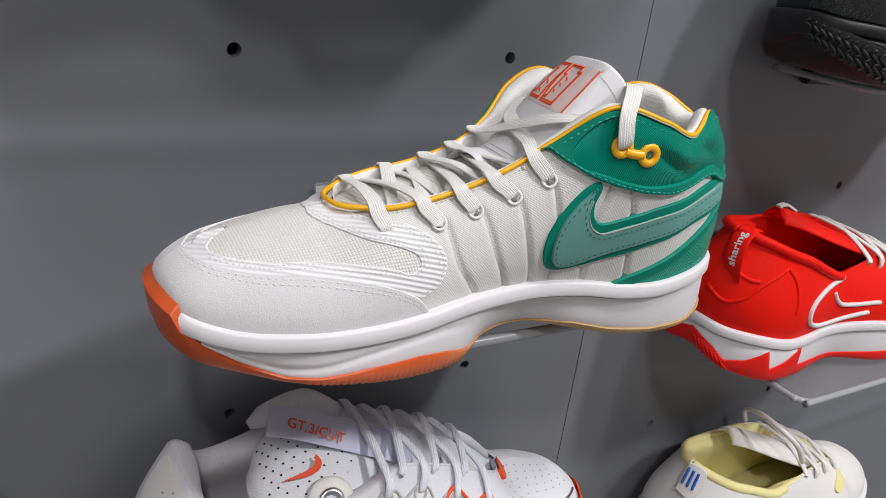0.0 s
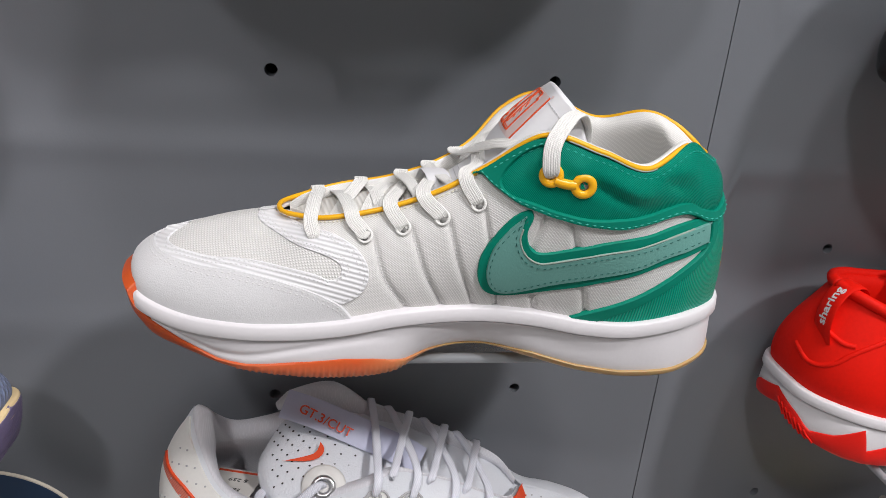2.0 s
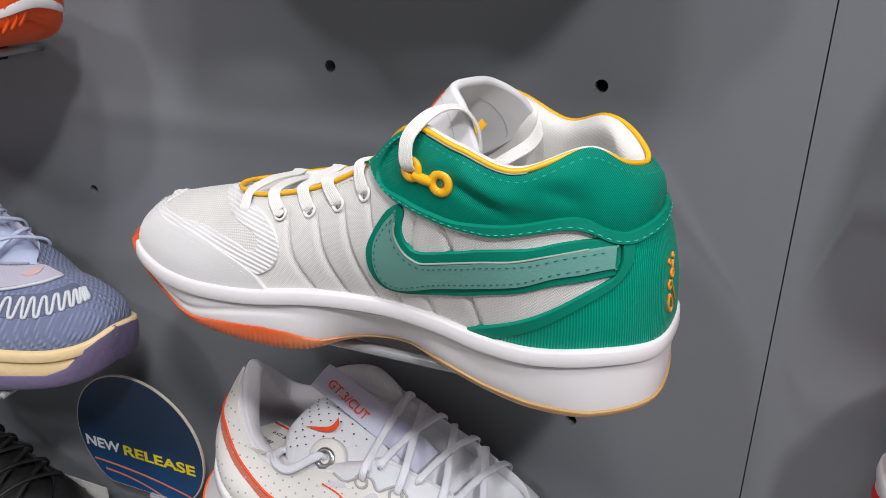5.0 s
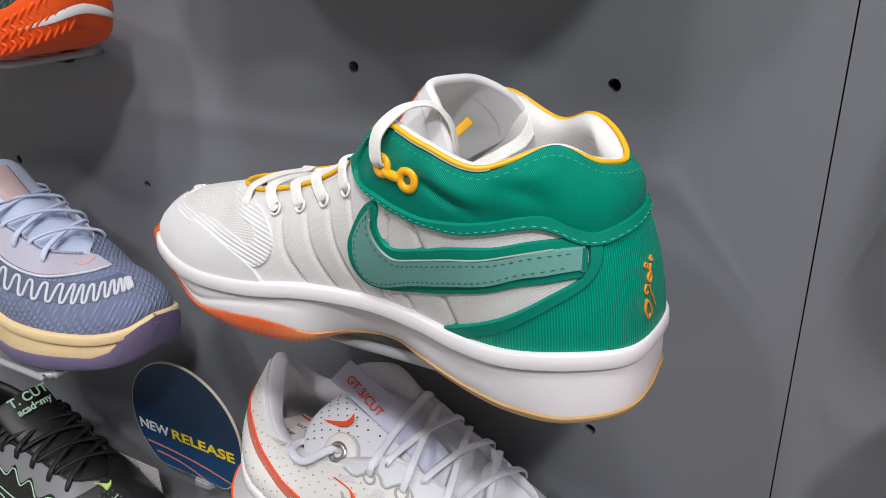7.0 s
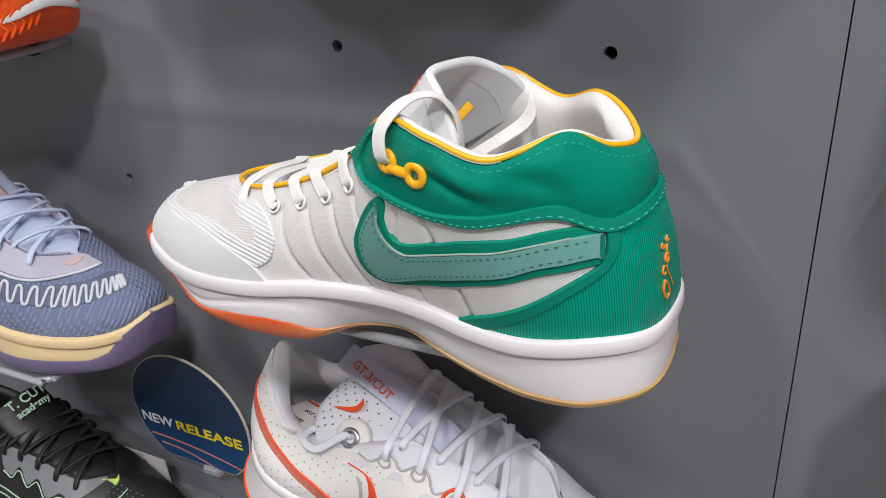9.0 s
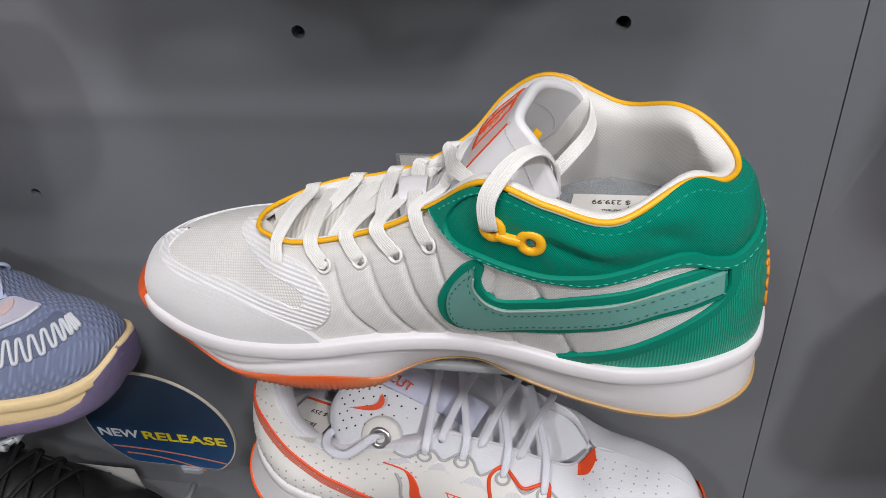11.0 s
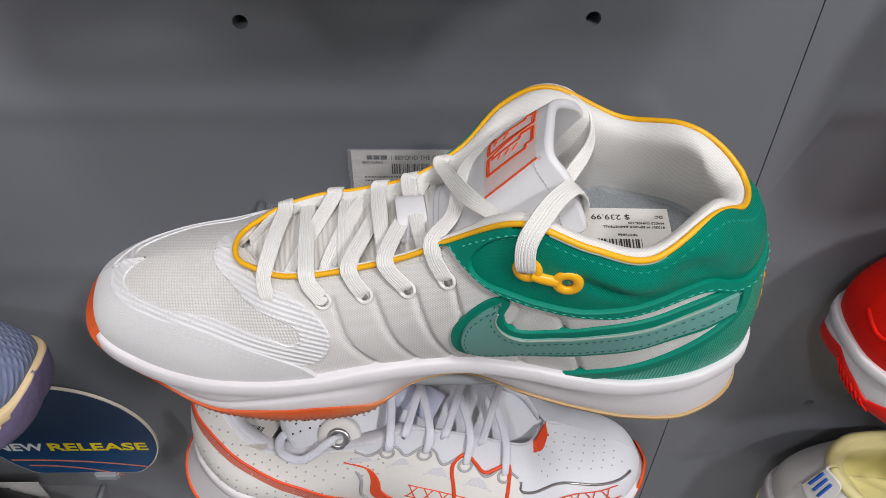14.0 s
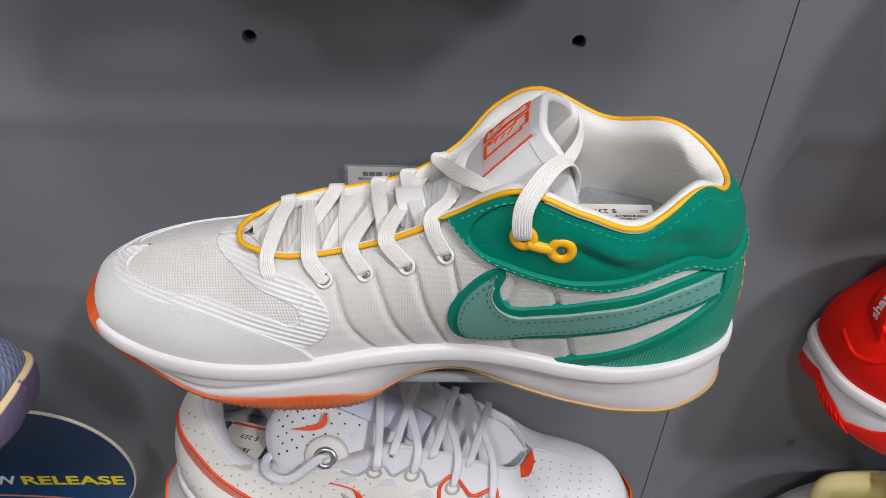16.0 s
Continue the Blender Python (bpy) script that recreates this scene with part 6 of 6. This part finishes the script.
    nrm = np.array(m.to_3x3().inverted() @ Vector((-0.05, -0.55, 0.85)))
    tape = part("tongue_tape", sharpen(mesh(*strap(line, [nrm] * 7, 0.021, 0.0012, 40)), 60), LILAC_TAPE, s, "lilac woven tape")
    x = Vector((0.045, -0.014, -0.0185)).normalized()
    z = Vector((-0.05, -0.55, 0.85))
    y = z.cross(x).normalized()
    z = x.cross(y)
    face = Matrix((x, y, z)).transposed().to_4x4()
    at = m.inverted() @ Matrix.Translation(Vector((0.0200, -0.0595, 1.1785))) @ face
    part("lettering", text_mesh("GT.3/CUT", 0.0092, at @ pose(0, 0, 0.0024), align="LEFT", bold=0.0001), RED_LINE, tape, "orange embroidered letters")
    x2 = Vector((1, -0.08, 0.10)).normalized()
    y2 = Vector((-0.05, -0.55, 0.85)).cross(x2).normalized()
    at2 = m.inverted() @ Matrix.Translation(Vector((0.0250, -0.0790, 1.1585))) @ Matrix((x2, y2, x2.cross(y2))).transposed().to_4x4()
    c = outline([(-0.010, -0.003), (-0.010, -0.003), (0.002, -0.0038), (0.0085, -0.002), (0.0105, 0.002), (0.0085, 0.006), (0.0085, 0.006), (0.0065, 0.001), (0.002, -0.001)], 60)
    v, f = patch(lambda p: np.c_[p * 1.3, 0 * p[:, 0]], c, 0.002)
    part("tongue_mark", mesh([tuple(at2 @ Vector(p)) for p in v], f, smooth=False), RED_LINE, white_tongue, "orange curved mark")
    r = spline(WHITE_FLAP, np.linspace(0, 7, 200))
    holes = []
    for i in range(9):
        for j in range(9):
            k = int(105 + 9 * i + 4 * (j % 2))
            if k < 172:
                w = -0.85 + 0.21 * j
                nn = unit(np.cross(np.gradient(r[:, :3], axis=0)[k], r[k, 4:7]))
                nn = nn * np.sign(nn[2])
                c = r[k, :3] + r[k, 4:7] / np.linalg.norm(r[k, 4:7]) * r[k, 3] * w * 0.8 + nn * (0.0033 - 0.006 * w * w)
                q = np.linspace(0, 2 * np.pi, 7)[:-1]
                a = unit(np.cross(nn, np.array([1.0, 0, 0])))
                b = np.cross(nn, a)
                holes.append((c + 0.0008 * (np.cos(q)[:, None] * a + np.sin(q)[:, None] * b), [tuple(range(6))]))
    tagged(part("perforation", mesh(*merge(*holes), smooth=False, fix=False), INK, white_tongue), kind="stuff")
    # bow of loose lace by the nickel eyelet
    pts = [np.array(EYE) - np.array(EYE_OUT) * 0.001, np.array(EYE) + np.array(EYE_OUT) * 0.005 + np.array((0.004, 0, 0)), surf(WHITE_SIDE, 10.3, 0.985, 0.006), surf(WHITE_SIDE, 10.8, 1.0, 0.003) + UP * 0.004, WHITE_SIDE.top(10.9) - WHITE_SIDE.outward(10.9) * 0.010 + UP * 0.004, WHITE_SIDE.top(10.4) - WHITE_SIDE.outward(10.4) * 0.018 - UP * 0.002]
    part("lace", mesh(*strap(pts, [WHITE_SIDE.normal(9.8, 0.9), WHITE_SIDE.normal(9.8, 0.9), WHITE_SIDE.normal(10.5, 0.95), UP, UP, UP], 0.006, 0.0025, 50)), LILAC_LACE, s)
    tag = thing("price_tag", pose(-0.024, -0.074, 1.129, 16, 0, 165), "white price tag inside the white low shoe", "price tag")
    part("card", box(-0.017, -0.024, -0.0003, 0.017, 0.024, 0.0003), CARD, tag)
    part("price", text_mesh("$ 259", 0.006, pose(-0.002, -0.010, 0.0004)), INK, tag)
    part("code_bars", mesh(*lifted(barcode(0.018, 0.008, 7), pose(-0.008, 0.004, 0.0005)), smooth=False, fix=False), INK, tag)
    part("orange_stripe", box(-0.0165, -0.0215, 0.0002, 0.0165, -0.0190, 0.0005), RED_LINE, tag)
    part("ankle_pad", mesh(*tube([(0.094, -0.036, 0.112), (0.078, -0.037, 0.120), (0.060, -0.038, 0.1235), (0.044, -0.037, 0.117), (0.030, -0.034, 0.108)], np.interp(np.arange(60), [0, 8, 30, 50, 59], [0.003, 0.0075, 0.0105, 0.0085, 0.003]), 60, 16)), GREY_MESH, s, "padded pale grey collar")


dress_white()


def red_cord(*a, **k):
    return cord(*a, last=RED_SIDE, **k)


def dress_red():
    s, m = red_shoe, RED_PLACE
    pts = [into(m, *p) for p in ((0.418, -0.066, 1.277), (0.409, -0.067, 1.2860), (0.399, -0.068, 1.2840), (0.390, -0.071, 1.273), (0.387, -0.073, 1.259), (0.390, -0.074, 1.245))]
    ups = [np.array(m.to_3x3().inverted() @ Vector(p)) for p in ((0.3, 0, 1), (-0.2, 0, 1), (-0.7, 0, 0.7), (-1, 0, 0.1), (-1, 0, -0.1), (-1, 0, -0.3))]
    tab = part("pull_tab", sharpen(mesh(*strap(pts, ups, 0.018, 0.0016, 40)), 60), RED, s, "red woven pull tab")
    me = text_mesh("sharing", 0.0100, pose(0, -0.003, 0), align="LEFT", width=0.029, bold=0.0002)
    line, face = path(pts, 120)[::-1], unit(path(ups, 120))[::-1]
    run = np.r_[0, np.cumsum(np.linalg.norm(np.diff(line, axis=0), axis=1))]
    way = unit(np.gradient(line, axis=0))
    for v in me.vertices:
        d = v.co.x + 0.013
        c, n, w = (np.array([np.interp(d, run, k[:, i]) for i in range(3)]) for k in (line, face, way))
        v.co = Vector(c + np.cross(n, w) * v.co.y + n * (0.0012 + v.co.z))
    part("lettering", me, PALE, tab, "white script")
    red_cord(s, "stripe_outline", [(8.8, 0.99), (9.5, 0.88), (10.1, 0.70), (10.5, 0.46), (10.3, 0.26), (9.3, 0.14), (8.2, 0.15), (7.0, 0.20)], 0.0022, PALE, 0.0004, 80, "white raised outline")
    red_cord(s, "stripe_outline", [(9.3, 0.72), (9.0, 0.58), (8.5, 0.44), (7.6, 0.36), (6.5, 0.34)], 0.0020, PALE, 0.0004, 60, "white raised outline")
    for k in ([(14, 0.36), (13.4, 0.28), (12.9, 0.37), (12.6, 0.56), (12.0, 0.84)], [(12.0, 0.84), (11.6, 0.72), (11.3, 0.52), (11.2, 0.35)], [(13.6, 0.62), (13.0, 0.58), (12.7, 0.60)]):
        red_cord(s, "moulded_rib", k, 0.0022, RED, -0.0007, 40)
    part("collar_pad", mesh(*tube([RED_SIDE.top(u) + UP * 0.001 for u in np.linspace(9, 14, 14)], 0.0042, 60, 10)), RED, s, "padded red collar edge")
    part("collar_pad", mesh(*tube([RED_NEAR.top(u) + UP * 0.001 for u in np.linspace(9, 14, 14)], 0.0042, 60, 10)), RED, s, "padded red collar edge")
    part("tongue_tape", sharpen(mesh(*strap([(0.046, -0.021, 0.1270), (0.058, -0.023, 0.1325), (0.067, -0.024, 0.1310)], [UP, UP, UP], 0.006, 0.002, 12)), 60), PALE, red_tongue, "white tongue tape")


PALE = plain("white_embroidery", (0.75, 0.72, 0.72), 0.6)
dress_red()


def dress_blue():
    s = blue_shoe
    mid = smooth_line([(5.6, 0.50), (4.2, 0.52), (3.2, 0.51), (2.3, 0.55), (1.45, 0.68), (0.9, 0.80), (0.5, 0.92)], 170)
    k = np.arange(170)
    wave = [(a, b + 0.10 * np.tanh(2.2 * np.sin(k[i] * 0.50)) / 0.98) for i, (a, b) in enumerate(mid)]
    part("serpentine_cord", mesh(*tube([surf(SIDE, a, b, 0.0008) for a, b in wave], 0.0013, 600, 6)), PALE_CORD, s, "pale serpentine cord")
    cord(s, "eyestay_line", [(6.5, 0.72), (5.7, 0.66), (4.4, 0.68), (3.4, 0.70), (2.4, 0.80), (1.7, 0.96)], 0.0013, PALE_CORD, 0.0012, 60, "white edge line")
    part("eyestay", mesh(*panel(SIDE, [(8.5, 0.98), (8.5, 0.98), (8.3, 0.84), (6.5, 0.74), (5.7, 0.68), (4.4, 0.70), (3.4, 0.72), (2.4, 0.82), (1.7, 0.97), (1.7, 0.997), (2.9, 0.997), (3.4, 0.975), (5, 0.98), (7, 0.98)], 0.0012, 160)), LILAC, s, "lilac-grey knit eyestay")
    part("wave_band", mesh(*panel(SIDE, [(6.5, 0.66), (5.6, 0.63), (4.2, 0.65), (3.2, 0.64), (2.3, 0.70), (1.5, 0.86), (1.1, 0.96), (0.4, 0.96), (0.4, 0.86), (1.0, 0.67), (1.9, 0.50), (2.8, 0.42), (4.2, 0.41), (5.6, 0.39), (6.5, 0.40)], 0.0004, 160)), NAVY_BAND, s, "darker blue band")
    part("toe_patch", mesh(*panel(SIDE, [(3.0, 0.83), (2.7, 0.90), (2.75, 0.97), (3.05, 0.94), (3.3, 0.86)], 0.0020, 60)), ROSE, s, "pale rose patch")
    part("pull_loop", mesh(*tube([(0.020, 0.010, 0.128), (0.034, 0.012, 0.148), (0.052, 0.004, 0.158), (0.062, -0.010, 0.150), (0.058, -0.018, 0.136)], 0.0022, 40, 8)), LILAC, s, "lilac pull loop")
    part("tongue_label", mesh(*strap([(-0.004, -0.002, 0.119), (0.008, -0.002, 0.130), (0.022, -0.002, 0.143)], [(-0.7, 0, 0.7)] * 3, 0.024, 0.002, 16)), ROSE, blue_tongue, "pale rose label")


PALE_CORD = plain("pale_grey_cord", (0.60, 0.63, 0.68), 0.6)
NAVY_BAND = plain("dark_slate_band", (0.10, 0.125, 0.20), 0.7, fine=900, bump=0.0003)
ROSE = plain("pale_rose_textile", (0.55, 0.42, 0.42), 0.7)
dress_blue()


def dress_black_green(s, t):
    grey = plain("grey_trim", (0.20, 0.21, 0.22), 0.5)
    part("eyestay", mesh(*panel(SIDE, [(8.3, 0.97), (8.3, 0.97), (8.0, 0.66), (7.4, 0.60), (7.0, 0.76), (6.4, 0.60), (5.9, 0.74), (5.3, 0.60), (4.7, 0.74), (4.1, 0.70), (3.4, 0.85), (3.3, 0.97), (5, 0.98), (7, 0.98)], 0.0014, 160)), grey, s, "grey eyestay")
    for k in ([(8.0, 0.62), (7.4, 0.57), (7.0, 0.72), (6.4, 0.57), (5.9, 0.70), (5.3, 0.57), (4.7, 0.70), (4.1, 0.66)], [(9.5, 0.40), (8, 0.34), (6.5, 0.36), (5, 0.44), (3.5, 0.55), (2.4, 0.72), (1.9, 0.9)], [(10.5, 0.30), (9, 0.22), (7.6, 0.20), (6.5, 0.10)]):
        cord(s, "mint_line", k, 0.0007, MINT, 0.0012, 70, "mint green line")
    part("lime_mark", mesh(*panel(SIDE, [(3.3, 0.93), (3.3, 0.93), (2.75, 0.86), (2.6, 0.93), (2.8, 0.985), (2.85, 0.93)], 0.0018, 60)), plain("lime_print", (0.50, 0.72, 0.18), 0.5), s, "lime green mark")
    dots(s, [(1.0 + 0.3 * i + 0.15 * (j % 2), 0.72 + 0.06 * j) for i in range(7) for j in range(4)], 0.0007, grey)
    x, z = Vector((0, 1, 0)), Vector((-0.76, 0, 0.65))
    face = Matrix((x * -1, z.cross(x * -1), z)).transposed().to_4x4()
    for body, size, d in (("T. CUT", 0.0135, 0.011), ("academy", 0.0105, 0.0005)):
        at = Matrix.Translation(Vector((0.0165, -0.004, 0.1345))) @ face @ pose(0, d - 0.004, 0.0085)
        part("lettering", text_mesh(body, size, at, bold=0.0003), MINT, t, "mint green letters")


def dress_yellow(s):
    blue = plain("royal_blue_print", (0.02, 0.12, 0.55), 0.5)
    for a in (RED_SIDE, RED_NEAR):
        part("collar_pad", mesh(*tube([a.top(u) - UP * 0.001 - a.outward(u) * 0.003 for u in np.linspace(8.5, 14, 14)], 0.0050, 60, 10)), LEMON, s, "padded yellow collar")
    part("side_stripe", mesh(*panel(SIDE, [(3.3, 0.96), (3.0, 0.90), (3.6, 0.70), (4.6, 0.50), (5.0, 0.55), (4.4, 0.75), (3.8, 0.92)], 0.0016, 80)), LEMON, s, "yellow curved stripe")
    part("heel_tab", mesh(*panel(SIDE, [(13.9, 0.95), (13.9, 0.95), (13.2, 0.95), (13.2, 0.60), (13.9, 0.60), (13.9, 0.60)], 0.0020, 60)), SYN_WHITE, s, "white heel tab")
    for i in range(3):
        cord(s, "blue_bar", [(13.80 - 0.18 * i, 0.90), (13.78 - 0.18 * i, 0.70)], 0.0013, blue, 0.0026, 12, "blue print bar")
    part("collar_tape", mesh(*tube([(0.016, -0.040, 0.118), (0.030, -0.034, 0.140), (0.040, -0.004, 0.152), (0.030, 0.028, 0.140), (0.016, 0.034, 0.118)], 0.0028, 50, 8)), SYN_WHITE, s, "white collar binding")


def dress_black(s):
    silver = plain("dark_silver_trim", (0.06, 0.06, 0.06), 0.3)
    part("side_panel", mesh(*panel(SIDE, [(14, 0.72), (14, 0.72), (12.5, 0.66), (11, 0.50), (10, 0.40), (9, 0.30), (8, 0.30), (8, 0.05), (10, 0.04), (12, 0.04), (14, 0.04), (14, 0.04)], 0.0016, 120)), LEATHER, s, "grained black leather")
    part("shank", mesh(*panel(SIDE, [(11.2, 0.02), (10.6, 0.10), (9.9, 0.03), (9.2, 0.06), (8.0, 0.16), (8.0, 0.10), (9.4, 0.01), (10.5, 0.01)], 0.0045, 80)), silver, s, "dark silver shank")
    for i in range(8):
        cord(s, "small_mark", [(13.5 - 0.14 * i, 0.10), (13.55 - 0.14 * i, 0.055)], 0.0005, silver, 0.0020, 8)


LEATHER = plain("black_grained_leather", (0.02, 0.02, 0.021), 0.27, fine=700, bump=0.0004, spec=0.7)
dress_black_green(black_green_shoe, black_green_tongue)
dress_yellow(yellow_shoe)
dress_black(black_shoe)


def lugs(shoe, seam, foot, us, material, f0=0.22, f1=0.98, r=0.0012, lean=0.10, zig=0.16, away=0.0062):
    """Zigzag tread lugs that stand out from the side of a sole."""
    def at(u, f):
        b, out = SIDE.base(u), SIDE.outward(u)
        p = b + out * (away - float(FLAT_TUCK(u)) * f ** 1.5)
        p[2] = float(seam(u)) + (float(foot(u)) - float(seam(u))) * f
        return p
    for u in us:
        pts = [at(min(max(u + zig * (k % 2) + lean * k, 0), 14), f) for k, f in enumerate(np.linspace(f0, f1, 6))]
        part("tread_lug", mesh(*tube(pts, r, 22, 6)), material, shoe)


lugs(orange_shoe, ORANGE_SEAM, ORANGE_FOOT, 0.05 + 0.24 * np.arange(17), ORANGE, lean=0.05)
lugs(red_shoe, RED_SEAM, RED_FOOT, 12.9 + 0.16 * np.arange(7), RED_RUBBER, 0.3, 0.9, 0.0008, -0.05, 0.0, 0.0053)
lugs(black_shoe, BLACK_SEAM, BLACK_FOOT, 10.4 + 0.20 * np.arange(18), BLACK, 0.15, 0.98, 0.0013, -0.06, 0.14)
